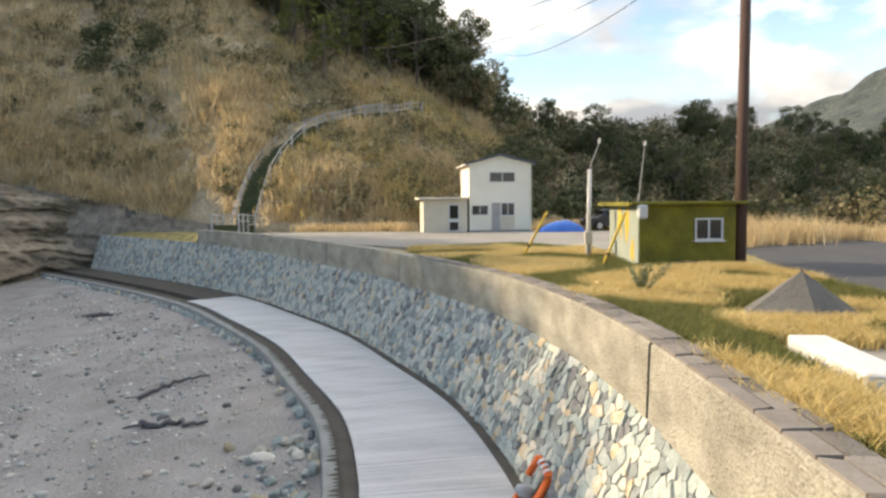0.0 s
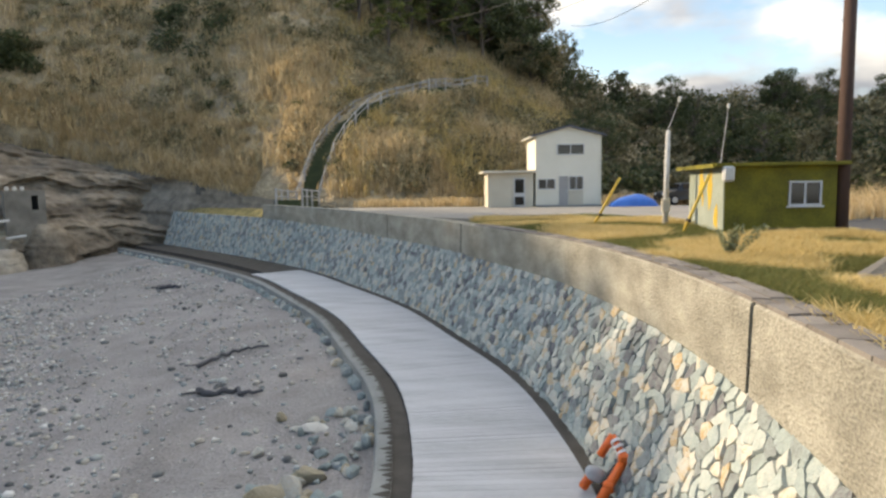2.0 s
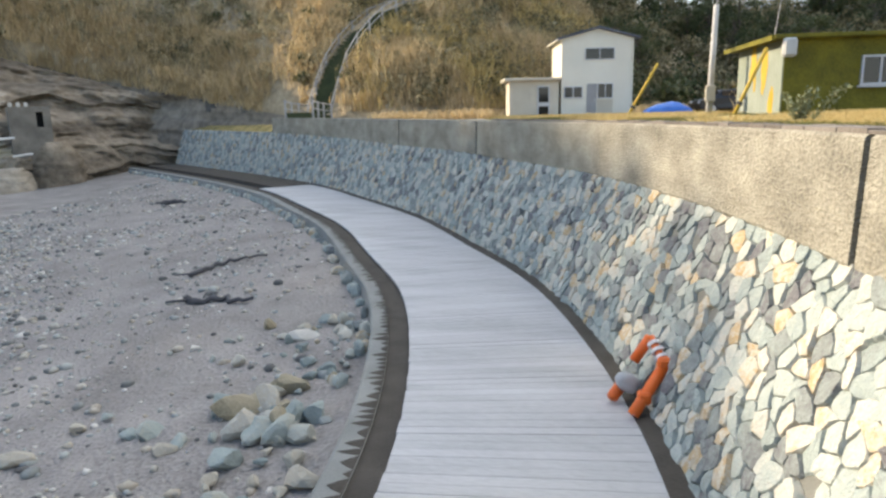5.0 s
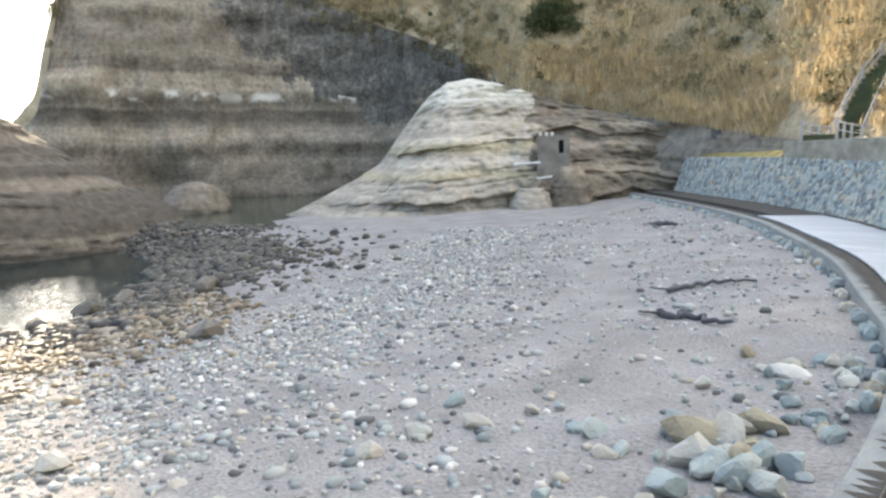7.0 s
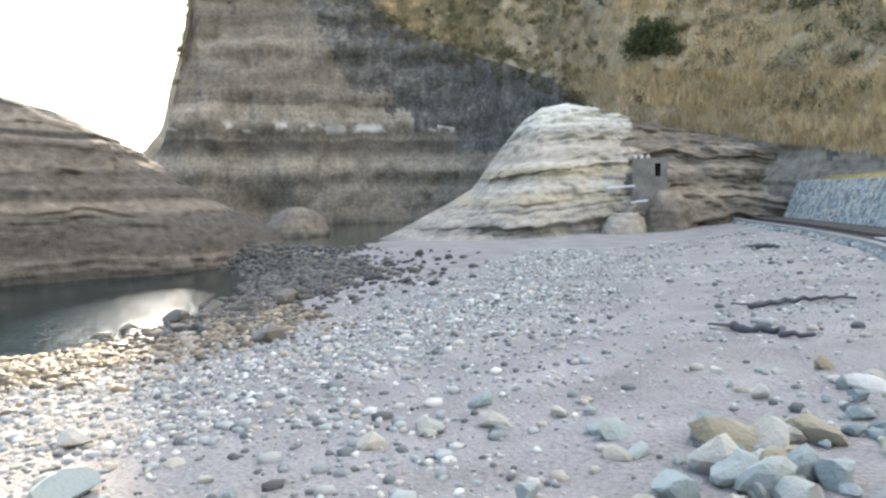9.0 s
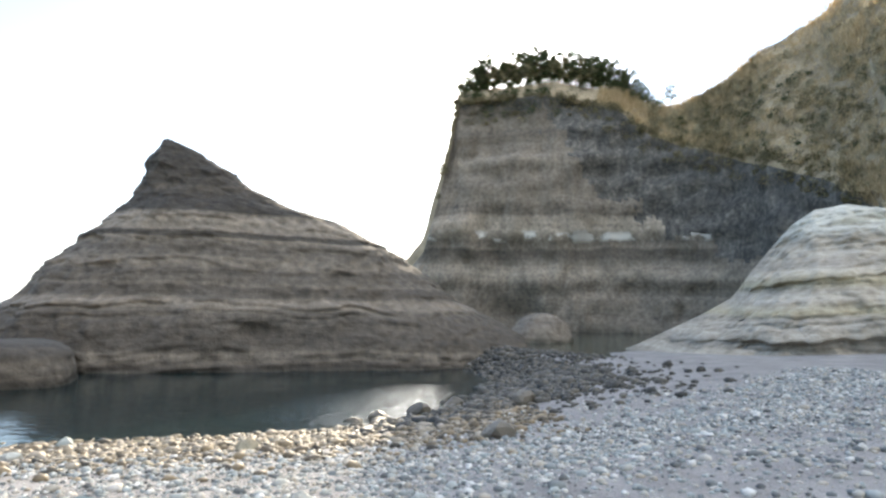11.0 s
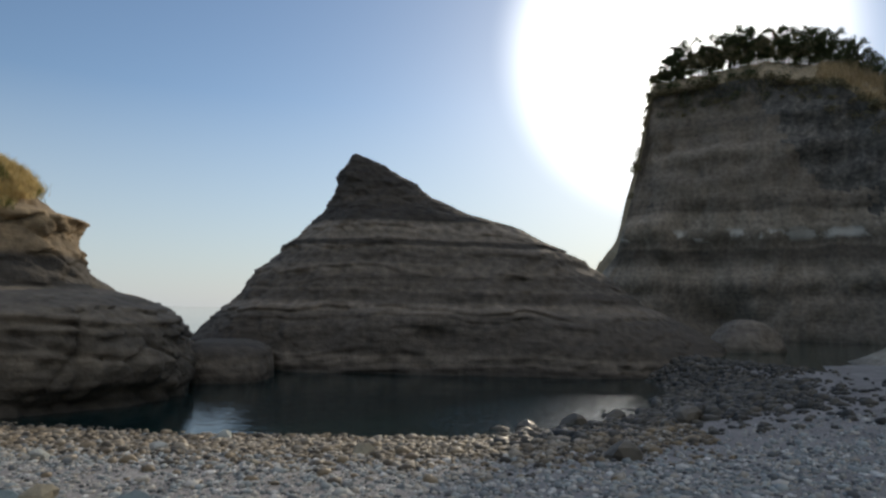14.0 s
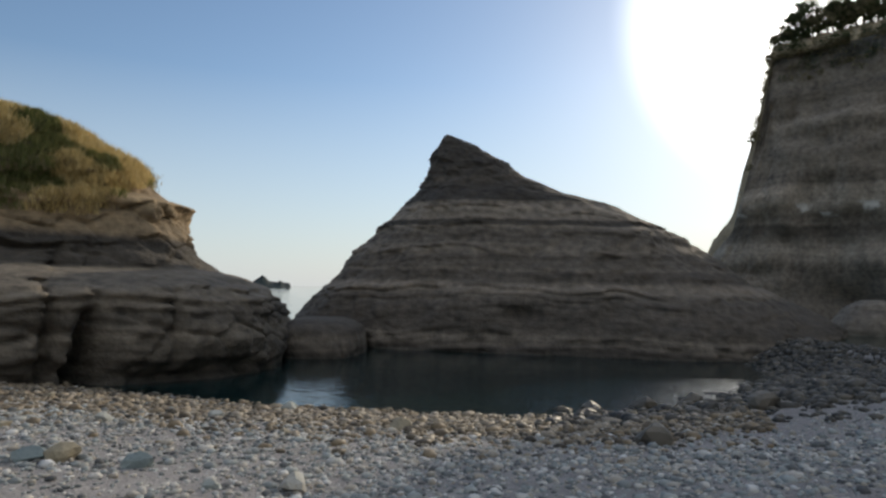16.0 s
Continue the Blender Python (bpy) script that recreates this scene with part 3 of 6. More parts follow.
def beach_height(x, y):
    """Height of the beach at arrays x, y."""
    d = np.full(np.shape(x), 1e9)
    for px, py in SHORE_S:
        d = np.minimum(d, np.hypot(x - px, y - py))
    inside = (x - np.interp(y, SHORE[:, 1], SHORE[:, 0])) > 0
    k = np.interp(y, [-8, 2, 8, 12, 20, 28], [0.132, 0.122, 0.112, 0.104, 0.078, 0.056])
    z = -0.38 - k * d - 0.18 * np.exp(-((d - 7) / 4) ** 2)
    z += 1.2 * np.exp(-((x + 60) / 7) ** 2 - ((y - 18) / 5) ** 2)
    # low bar of rock that holds the pool back
    t = np.clip(((x + 72) * 26 + (y - 12.5) * 15) / (26 ** 2 + 15 ** 2), 0, 1)
    off = np.hypot(x + 72 - 26 * t, y - 12.5 - 15 * t)
    z = np.maximum(z, -2.0 - 0.07 * off ** 2)
    z = np.where(inside, -0.3, z)
    return np.maximum(z, -6.5)


def build_beach():
    xs = np.r_[np.arange(-95, -45, 1.6), np.arange(-45, -14, 0.8), np.arange(-14, 2.0, 0.4)]
    ys = np.r_[np.arange(-75, -14, 2.0), np.arange(-14, 4, 0.7), np.arange(4, 30, 0.45), np.arange(30, 66, 0.9)]
    X, Y = np.meshgrid(xs, ys, indexing="ij")
    Z = beach_height(X, Y)
    v = []
    for x, y, z in zip(X.ravel(), Y.ravel(), Z.ravel()):
        v.append((x, y, z + 0.07 * noise.noise((x * 0.6, y * 0.6, 0)) + 0.03 * noise.noise((x * 2.1, y * 2.1, 3))))
    ob = obj("ground", v, grid_faces(len(xs), len(ys)), M_SAND, smooth=True)
    tagged(ob, "grey damp sand beach sloping to the water", "beach", kind="structure")


build_beach()
POOL_Z = -2.2


def build_water():
    r = 4500
    v = [(-r, -r, SEA_Z), (60, -r, SEA_Z), (60, r, SEA_Z), (-r, r, SEA_Z)]
    tagged(obj("water", v, [(0, 1, 2, 3)], M_SEA), "calm dark green sea in the cove", "sea", kind="structure")
    pool = [(-66, 17), (-58, 22.5), (-49.5, 27.5), (-51, 34), (-64, 42), (-80, 55), (-112, 60), (-125, 30), (-118, 6), (-90, 4), (-72, 9)]
    tagged(obj("water", [(x, y, POOL_Z) for x, y in pool], [tuple(range(len(pool)))], M_POOL), "still green tide pool under the cliff", "tide pool", kind="structure")


build_water()

# land behind the sea wall
GROUND_Z = 3.3


def land_dip(x, y):
    """The yard lies a little lower towards the road."""
    return 0.26 * max(float(np.interp(y, [13, 18], [1, 0])), float(np.interp(x, [8, 11], [0, 1])))


def build_land():
    idx = np.arange(0, len(LINE), 12)
    offs = [BATTER + 0.1, BATTER + 0.5, 2.4, 3.4, 5, 8, 12, 18, 26, 40, 60, 100, 160]
    v = []
    for i in idx:
        for o in offs:
            p = LINE[i] + NORM[i] * o
            edge = wall_top(LINE_S[i]) - 0.12 if LINE_S[i] < S_CONC_END else stone_top(LINE_S[i]) - 0.005
            h = min(GROUND_Z + 0.1, edge) if o < (3 if LINE_S[i] < S_CONC_END else 2) else GROUND_Z
            h -= land_dip(p[0], p[1]) * min(1.0, max(0.0, (o - 1.5) / 2.5))
            v.append((p[0], p[1], h + (0.05 * noise.noise((p[0] * 0.5, p[1] * 0.5, 5)) if 1.7 < o < 20 else 0)))
    ob = obj("ground", v, grid_faces(len(idx), len(offs)), M_LAWN, smooth=True)
    tagged(ob, "dry golden grass ground above the sea wall", "ground", kind="structure")


build_land()


def slab(name, pts, z, t, material, label, category):
    n = len(pts)
    v = [(x, y, z - t) for x, y in pts] + [(x, y, z) for x, y in pts]
    f = [tuple(range(n, 2 * n))] + [(i, (i + 1) % n, n + (i + 1) % n, n + i) for i in range(n)]
    return tagged(obj(name, v, f, material), label, category, kind="structure")


slab("pavement", [(0.9, 25.5), (3.2, 24.5), (4.5, 27), (9, 29), (12, 44), (-4, 46), (-15.5, 47), (-19, 44.5), (-11.3, 37), (-6.8, 32.2), (-3.0, 28.6)], GROUND_Z + 0.12, 0.3, M_GRAVEL, "pale gravel parking area before the house", "gravel yard")
slab("road", [(7.2, 11.3), (8.8, 14.6), (9.2, 18.5), (11, 30), (18, 38), (60, 40), (60, 14), (30, 13)], GROUND_Z - 0.13, 0.3, M_ASPHALT, "dark asphalt road behind the hut", "road")
slab("pavement", [(4.1, 3.0), (3.9, 9.6), (5.0, 10.3), (30, 10.2), (30, -10), (4.1, -10)], GROUND_Z - 0.17, 0.3, M_GRAVEL, "grey worn concrete pavement beside the lawn", "pavement")


# bedded rock
def bed_table(seed):
    """Tops and depths of beds of uneven thickness."""
    rng = random.Random(seed)
    z, tops, depth = -16.0, [], []
    while z < 60:
        z += min(2.4, max(0.22, rng.lognormvariate(-0.35, 0.65)))
        tops.append(z)
        depth.append(rng.uniform(-0.55, 0.5))
    return np.array(tops), np.array(depth)


BED_TOPS, BED_DEPTH = bed_table(12)


def ledges(z, a=0.0):
    """How far the beds stand out at height z: uneven shelves with sharp lips."""
    w = z + a * 1.9
    i = min(int(np.searchsorted(BED_TOPS, w)), len(BED_TOPS) - 2)
    d, up = BED_DEPTH[i], BED_TOPS[i] - w
    if up < 0.12:
        d += (BED_DEPTH[i + 1] - d) * (1 - up / 0.12) * 0.5
    return 0.55 * d + 0.3 * noise.noise((a, 7.3, z * 0.6)) + 0.12 * noise.noise((a, 4.1, z * 4.3))


def rock_mass(name, eye, zs, left, right, front, back, material, label, category, nth=220, nz=90, power=0.75, amp=1.0, dents=(), crack=0.12):
    """A rock whose outline at each height spans the given bearings, from a near distance to a far one."""
    e = Vector(eye)
    v = []
    for z in np.linspace(zs[0], zs[-1], nz):
        al, ar = np.interp(z, zs, left), np.interp(z, zs, right)
        rf, rb = np.interp(z, zs, front), np.interp(z, zs, back)
        ac, ha, rm, rd = (al + ar) / 2, (al - ar) / 2, (rf + rb) / 2, (rb - rf) / 2
        for k in range(nth):
            th = 2 * math.pi * k / nth
            c, s = math.cos(th), math.sin(th)
            u = math.copysign(abs(c) ** power, c)
            w = math.copysign(abs(s) ** power, s)
            az = radians(ac - ha * u)
            r = rm - rd * w
            p = Vector((e.x - r * math.sin(az), e.y + r * math.cos(az), z))
            out = Vector((math.cos(radians(ac)) * c + math.sin(radians(ac)) * s, math.sin(radians(ac)) * c - math.cos(radians(ac)) * s, 0))
            g = z + 1.8 * noise.noise(p * 0.045) + 0.8 * noise.noise(p * 0.15) + 0.3 * noise.noise(p * 0.5)
            d = amp * (ledges(g) * (0.7 + 0.7 * noise.noise(p * 0.12) + 0.5 * noise.noise(p * 0.45)) + 0.6 * fbm(p, 6.0) + 0.36 * fbm(p, 1.8)) - crack * cracks(p)
            for daz, dz, waz, wz, depth in dents:
                d -= depth * math.exp(-((math.degrees(az) - daz) / waz) ** 2 - ((z - dz) / wz) ** 2) * max(0.0, w)
            p += out * d
            p.z += 0.12 * amp * noise.noise(p * 0.4)
            v.append(p)
    f = grid_faces(nz, nth, True)
    v.append(sum((v[(nz - 1) * nth + k] for k in range(nth)), Vector()) / nth)
    f += [((nz - 1) * nth + k, (nz - 1) * nth + (k + 1) % nth, len(v) - 1) for k in range(nth)]
    ob = obj(name, v, f, material, smooth=True)
    return tagged(ob, label, category, kind="structure")


def cracks(p, scale=3.2):
    """1 in the joints between blocks of rock, 0 inside them."""
    q = Vector((p.x / scale, p.y / scale, p.z / (scale * 0.62)))
    f = noise.voronoi(q)[0]
    return max(0.0, 1 - (f[1] - f[0]) / 0.12)


EYE1 = (-0.8, 5.8)
EYE2 = (-2.4, 10.8)
STACK = rock_mass("sea_stack", EYE1, [-5, -3.6, -1.6, 0.3, 2.4, 4.6, 7.0, 8.6, 10.4, 11.5, 12.9, 14.2, 15.8, 17.6, 18.4],
                  [119.8, 119.7, 119.7, 118.6, 116.9, 115.4, 113.4, 112.2, 110.6, 109.7, 109.2, 108.8, 108.3, 107.7, 107.3],
                  [75, 75.5, 76.5, 79, 82, 84.5, 87.2, 90.0, 92.9, 96.2, 98.6, 100.6, 102.9, 105.3, 106.6],
                  [54, 55, 56, 57, 58.5, 60, 61.5, 62.5, 63.5, 64.5, 66, 67, 68, 69, 70],
                  [92, 92, 91, 90, 88, 86, 84, 82, 80, 79, 78, 77, 75, 73, 72],
                  M_STACK, "dark banded sandstone sea stack with a pointed top", "sea stack", nth=340, nz=170, dents=[(99.5, -0.6, 1.2, 0.7, 1.3)])
rock_mass("rock", EYE1, [-4.8, -3.4, -2.6, -1.6, -1.15, -0.95], [119.6, 119.6, 119.6, 119.4, 119.0, 118.4], [112.4, 112.5, 112.6, 112.9, 113.6, 114.4], [48, 48, 48.2, 48.8, 49.6, 50.5], [60, 60, 60, 60, 59.5, 58.5], M_STACK, "low dark flat-topped rock at the foot of the stack", "rock", nth=140, nz=26, power=0.5, amp=0.35)
rock_mass("rock", EYE1, [-3.5, -1.6, -0.4, 0.7, 1.2], [78.4, 78.0, 77.4, 76.6, 75.8], [72.2, 72.5, 72.9, 73.6, 74.4], [78, 78.5, 79, 80.5, 82], [92, 91, 90, 88, 86], M_CLIFF, "pale rounded rock between pool and cliff", "rock", nth=110, nz=24, amp=0.5)
HEADLAND = rock_mass("headland", EYE2, [-5, -3.4, -1.4, 0.6, 1.5, 2.1, 2.7, 3.8, 5.8, 7.4, 8.0, 10.5, 12.2, 13.2, 14.2],
                     [185, 185, 185, 185, 185, 185, 185, 185, 184, 183, 182, 180, 175, 165, 158],
                     [123.8, 123.9, 124.4, 125.6, 126.6, 128.0, 130.2, 131.9, 132.9, 132.3, 134.5, 137.0, 139.5, 142.0, 146],
                     [36.8, 37, 37.2, 37.5, 38, 40.5, 45, 46, 47, 48, 49, 50, 51.5, 53, 56],
                     [75, 75, 74, 73, 72, 71, 70, 69, 68, 67, 67, 66, 65, 64, 62],
                     M_HEAD, "banded rock headland topped with grass", "headland", nth=380, nz=140, power=0.45, amp=1.25, crack=0.45, dents=[(138.7, -2.4, 1.0, 2.2, 4.5), (141.5, -1.0, 0.5, 3.0, 1.8), (133.0, -1.5, 0.4, 2.5, 0.9), (131, -3.3, 10, 0.8, 1.2)])

# hillside and cliff, by bearing: near foot, height of foot, height of the bare rock, distance and height of the crest
HILL = np.array([
    (89.0, 124, -6, 1.5, 128, -4), (86.9, 122, -5, 13, 127, 11.0), (85.3, 119, -5, 17, 124, 15.0), (84.4, 118, -5, 24, 124, 23),
    (83.6, 118, -5, 31, 124, 29), (82.9, 118, -5, 38, 124, 36.5), (82.4, 118, -5, 46, 125, 44.0), (78, 118, -5, 47, 126, 45.0),
    (73.7, 118, -5, 47, 127, 46), (68.7, 118, -5, 44, 127, 44), (65.6, 118, -5, 38, 127, 40.5), (63.5, 117, -4, 35, 126, 39.7),
    (59.5, 112, -3, 30, 124, 43.4), (57, 105, -2, 26, 120, 46.3), (53.3, 98, -2, 22, 118, 49), (50, 86, -1.5, 16, 112, 52),
    (47, 69, -1, 11.5, 105, 53)])
HILL = np.vstack([HILL, np.array([
    (41, 64, -1, 9, 100, 53), (35, 62, -1, 7.5, 98, 53), (29, 53.5, 0.5, 4, 96, 51), (25, 46.5, 3.3, 0.3, 95, 48), (16.5, 44, 3.3, 0.2, 94, 42),
    (9, 44, 3.3, 0.2, 92, 36), (3.3, 45, 3.3, 0.2, 90, 29), (0.5, 46, 3.3, 0.2, 88, 23), (-2.5, 47, 3.3, 0.2, 86, 16.5), (-6, 49, 2.5, 0.2, 84, 14.0),
    (-15, 52, 2.5, 0.2, 84, 14.5), (-24, 55, 2.5, 0.2, 86, 13.0), (-32, 60, 2.5, 0.2, 88, 11), (-60, 60, 2.5, 0.2, 90, 12), (-120, 55, 2.5, 0.2, 90, 14)])])


def hill_point(az, s):
    """Point of the hillside at bearing az; s 0 foot, 0.4 top of the bare rock, 1 crest, 1.3 far side."""
    near = [az] if az > 47 else [az + d * min(1.0, (47 - az) / 4) for d in (-5, -3, -1, 1, 3, 5)]
    r0, z0, hr, rc, zc = (float(np.mean(np.interp([-a for a in near], -HILL[:, 0], HILL[:, k]))) for k in range(1, 6))
    hr = min(hr, zc - z0)
    if s <= 0.4:
        k = s / 0.4
        r, z = r0 + 5 * k * min(1, hr / 10), z0 + hr * k
    elif s <= 1:
        k = (s - 0.4) / 0.6
        r1 = r0 + 5 * min(1, hr / 10)
        r, z = r1 + (max(rc, r1 + 1) - r1) * k, z0 + hr + (zc - z0 - hr) * (k ** 0.92)
    else:
        k = (s - 1) / 0.3
        r, z = rc + 45 * k, zc - (zc + 8) * k * k
    a = radians(az)
    return Vector((EYE1[0] - r * math.sin(a), EYE1[1] + r * math.cos(a), z)), hr


def hill_surface(az, s):
    p, hr = hill_point(az, s)
    a = radians(az)
    out = Vector((math.sin(a), -math.cos(a), 0))
    if s <= 0.42 and hr > 1:
        w = min(1, hr / 6) * min(1.0, hr / 20 + 0.4)
        g = p.z + 2.2 * noise.noise(p * 0.03) + 0.6 * noise.noise(p * 0.12)
        p = p + out * w * (3.0 * ledges(g * 0.6, 3.0) * (0.7 + 0.8 * noise.noise(p * 0.06)) + 3.2 * noise.noise(p / 22) + 2.2 * fbm(p, 14) + 0.9 * fbm(p, 4) - 0.5 * cracks(p, 9.0))
        if az > 60:
            p -= out * 5.0 * math.exp(-((az - 77.5) / 2.6) ** 2 - ((p.z - 0.5) / 3.2) ** 2)
    elif s <= 1.05:
        p.z += (0.8 * fbm(p, 9) + 0.35 * noise.noise(p * 0.6)) * min(1, (s - 0.4) * 6)
    return p


def build_hill():
    azs = np.r_[np.arange(89, 60, -0.25), np.arange(60, 20, -0.4), np.arange(20, -36, -0.8), np.arange(-36, -121, -4)]
    ss = np.r_[np.linspace(0, 0.4, 44), np.linspace(0.43, 1, 36), np.linspace(1.05, 1.3, 6)]
    v = [hill_surface(a, s) for a in azs for s in ss]
    f = grid_faces(len(azs), len(ss))
    idx = []
    for i in range(len(azs) - 1):
        hr = hill_point(azs[i], 0)[1]
        for j in range(len(ss) - 1):
            q = v[i * len(ss) + j]
            if ss[j + 1] > 0.401 + 0.05 * max(0.0, noise.noise(q * 0.2)) * (azs[i] < 75) or hr <= 1.2:
                idx.append(1)
            else:
                # fractured dark rock over the pale beds, towards the hillside
                low = float(np.interp(-azs[i], [-75, -70, -62, -50], [40, 19, 15, 7]))
                idx.append(2 if q.z + 9.0 * noise.noise(q * 0.07) + 5.0 * noise.noise(q * 0.22) + 2.0 * noise.noise(q * 0.6) > low else 0)
    ob = obj("hillside", v, f, [M_CLIFF, M_HILL, M_DARKCLIFF], smooth=True, index=idx)
    tagged(ob, "steep banded cliff and dry grass hillside round the cove", "hillside", kind="structure")


build_hill()

# pale rock at the end of the walkway: bearing, foot distance, foot height, top distance, top height
KNOB = np.array([
    (68.6, 70, -2.6, 71, -2.4), (67.1, 66, -2.4, 69, -1.6), (65, 61, -2.3, 68, -0.3), (62, 55, -2.2, 67, 1.5), (59.9, 53, -2.1, 68, 3.0), (57.4, 52, -2.0, 70, 7.2),
    (55.5, 52, -1.9, 71, 10.0), (53.8, 52, -1.8, 71, 11.6), (51.7, 53, -1.7, 71, 12.0), (48, 54, -1.4, 70, 10.6), (44, 55, -1.0, 69, 9.0), (40, 57, -0.5, 67, 7.6), (36, 60, 0.0, 66, 6.0), (32, 60, 0.0, 64, 4.5)])


def build_knob():
    azs = np.arange(68.6, 32, -0.17)
    ns = 110
    v = []
    for az in azs:
        r0, z0, r1, z1 = (np.interp(-az, -KNOB[:, 0], KNOB[:, k]) for k in range(1, 5))
        a = radians(az)
        out = Vector((math.sin(a), -math.cos(a), 0))
        for j in range(ns + 6):
            k = j / (ns - 1)
            if k <= 1:
                r, z = r0 + (r1 - r0) * k ** 1.25, z0 - 0.6 + (z1 - z0 + 0.6) * k ** 0.95
            else:
                r, z = r1 + 12 * (k - 1) * 8, z1 - 4 * (k - 1) * 8
            p = Vector((EYE1[0] - r * math.sin(a), EYE1[1] + r * math.cos(a), z))
            w = min(1, (z1 - z0) / 6)
            g = z + 1.6 * noise.noise(p * 0.06) + 0.7 * noise.noise(p * 0.22) + 0.25 * noise.noise(p * 0.7)
            steep = 1.0 if az > 49 else 1.4
            p += out * w * steep * ((2.9 if az > 48 else 2.0) * ledges(g, 5.0) * (0.8 + 0.9 * noise.noise(p * 0.3)) + 1.1 * fbm(p, 7) + 0.55 * fbm(p, 2) - 0.15 * cracks(p, 5.0))
            v.append(p)
    idx = []
    for i, az in enumerate(azs[:-1]):
        for j in range(ns + 5):
            q = v[i * (ns + 6) + j]
            idx.append(1 if az + 1.6 * noise.noise(q * 0.5) + 0.8 * noise.noise(q * 1.6) < 47.0 else 0)
    ob = obj("rock", v, grid_faces(len(azs), ns + 6), [M_KNOB, M_LEDGE], smooth=True, index=idx)
    tagged(ob, "pale banded rock knob at the end of the walkway", "rock outcrop", kind="structure")


build_knob()


# sea wall: mortar body, stones, concrete upper part, flagstone coping
def strip(name, s0, s1, step, profile, material, label, category, smooth=False, parent=None, kind="structure"):
    """A body swept along the wall's line; profile(s) gives (offset, height) pairs of a closed section."""
    ss = np.arange(s0, s1 + step * 0.5, step)
    v, n = [], len(profile(s0))
    for s in ss:
        for o, z in profile(s):
            x, y = on_line(s, o)
            v.append((x, y, z))
    f = grid_faces(len(ss), n, True) + [tuple(reversed(range(n))), tuple(range((len(ss) - 1) * n, len(ss) * n))]
    ob = obj(name, v, f, material, smooth=smooth, parent=parent)
    if parent is None:
        tagged(ob, label, category, kind=kind)
    return ob


WALL = strip("wall_sea", 0.0, S_END, 0.5, lambda s: [(-0.02, -1.0), (0.02, -0.02), (BATTER + 0.02, stone_top(s) - 0.01), (BATTER + 0.42, stone_top(s) - 0.01), (BATTER + 0.42, -1.0)],
             M_MORTAR, "battered sea wall of blue-green rubble stones below concrete", "sea wall")


def stone_cells(s0, s1, size, rng):
    """Jittered six-sided cells in wall coordinates (s, t), t from 0 at the foot to 1 at the top."""
    length = math.hypot(BATTER, 2.45)
    rows = int(length / (size * 0.82))
    cells = []
    cols = int((s1 - s0) / size)
    jit = {}

    def corner(i, j):
        if (i, j) not in jit:
            jit[(i, j)] = ((rng.random() - 0.5) * 0.85, (rng.random() - 0.5) * 0.6)
        return jit[(i, j)]

    for r in range(rows):
        for c in range(cols):
            if rng.random() < 0.02:
                continue
            h = []
            for di, dj in ((0, 0), (1, 0), (2, 0), (2, 1), (1, 1), (0, 1)):
                i, j = 2 * c + di + (r % 2), r + dj
                jx, jy = corner(i, j)
                up = -0.2 if (i + j) % 2 else 0.2
                h.append((s0 + (i * 0.5 + jx * 0.7) * size, min(max((j + jy + (up if 0 < j < rows else 0)) / rows, 0.0), 1.0)))
            cells.append(h)
    return cells


def stone_mesh(h, rng):
    """One rubble stone standing proud of the wall."""
    ring = []
    for k, a in enumerate(h):
        b = h[(k + 1) % len(h)]
        ring.append(a)
        f = 0.35 + 0.3 * rng.random()
        ring.append((a[0] + (b[0] - a[0]) * f + 0.03 * (rng.random() - 0.5), a[1] + (b[1] - a[1]) * f + 0.012 * (rng.random() - 0.5)))
    n = len(ring)
    # round the corners off
    ring = [tuple(p[i] * 0.76 + (ring[k - 1][i] + ring[(k + 1) % n][i]) * 0.12 for i in (0, 1)) if k % 2 == 0 else p for k, p in enumerate(ring)]
    cs, ct = sum(p[0] for p in ring) / n, sum(p[1] for p in ring) / n
    bulge = 0.02 + 0.045 * rng.random()
    lean_s, lean_t = 0.34 * (rng.random() - 0.5), 0.6 * (rng.random() - 0.5)
    v = []
    for shrink, d, line in ((1.06, -0.02, ring), (0.95, bulge * 0.75, ring), (0.0, bulge + 0.03 * (rng.random() - 0.5), [(cs + 0.05 * (rng.random() - 0.5), ct)])):
        for s, t in line:
            s2, t2 = cs + (s - cs) * shrink, ct + (t - ct) * shrink
            p = on_line(s2, BATTER * t2)
            q = on_line(s2, BATTER * t2 - 1.0) - p
            dd = d + ((rng.random() - 0.5) * 0.02 + (s2 - cs) * lean_s + (t2 - ct) * lean_t) * (d > 0)
            v.append((p[0] + q[0] * dd * 0.92, p[1] + q[1] * dd * 0.92, stone_top(s2) * t2 + dd * 0.4))
    f = [(k, n + k, n + (k + 1) % n, (k + 1) % n) for k in range(n)]
    f += [(n + k, 2 * n, n + (k + 1) % n) for k in range(n)]
    return v, f


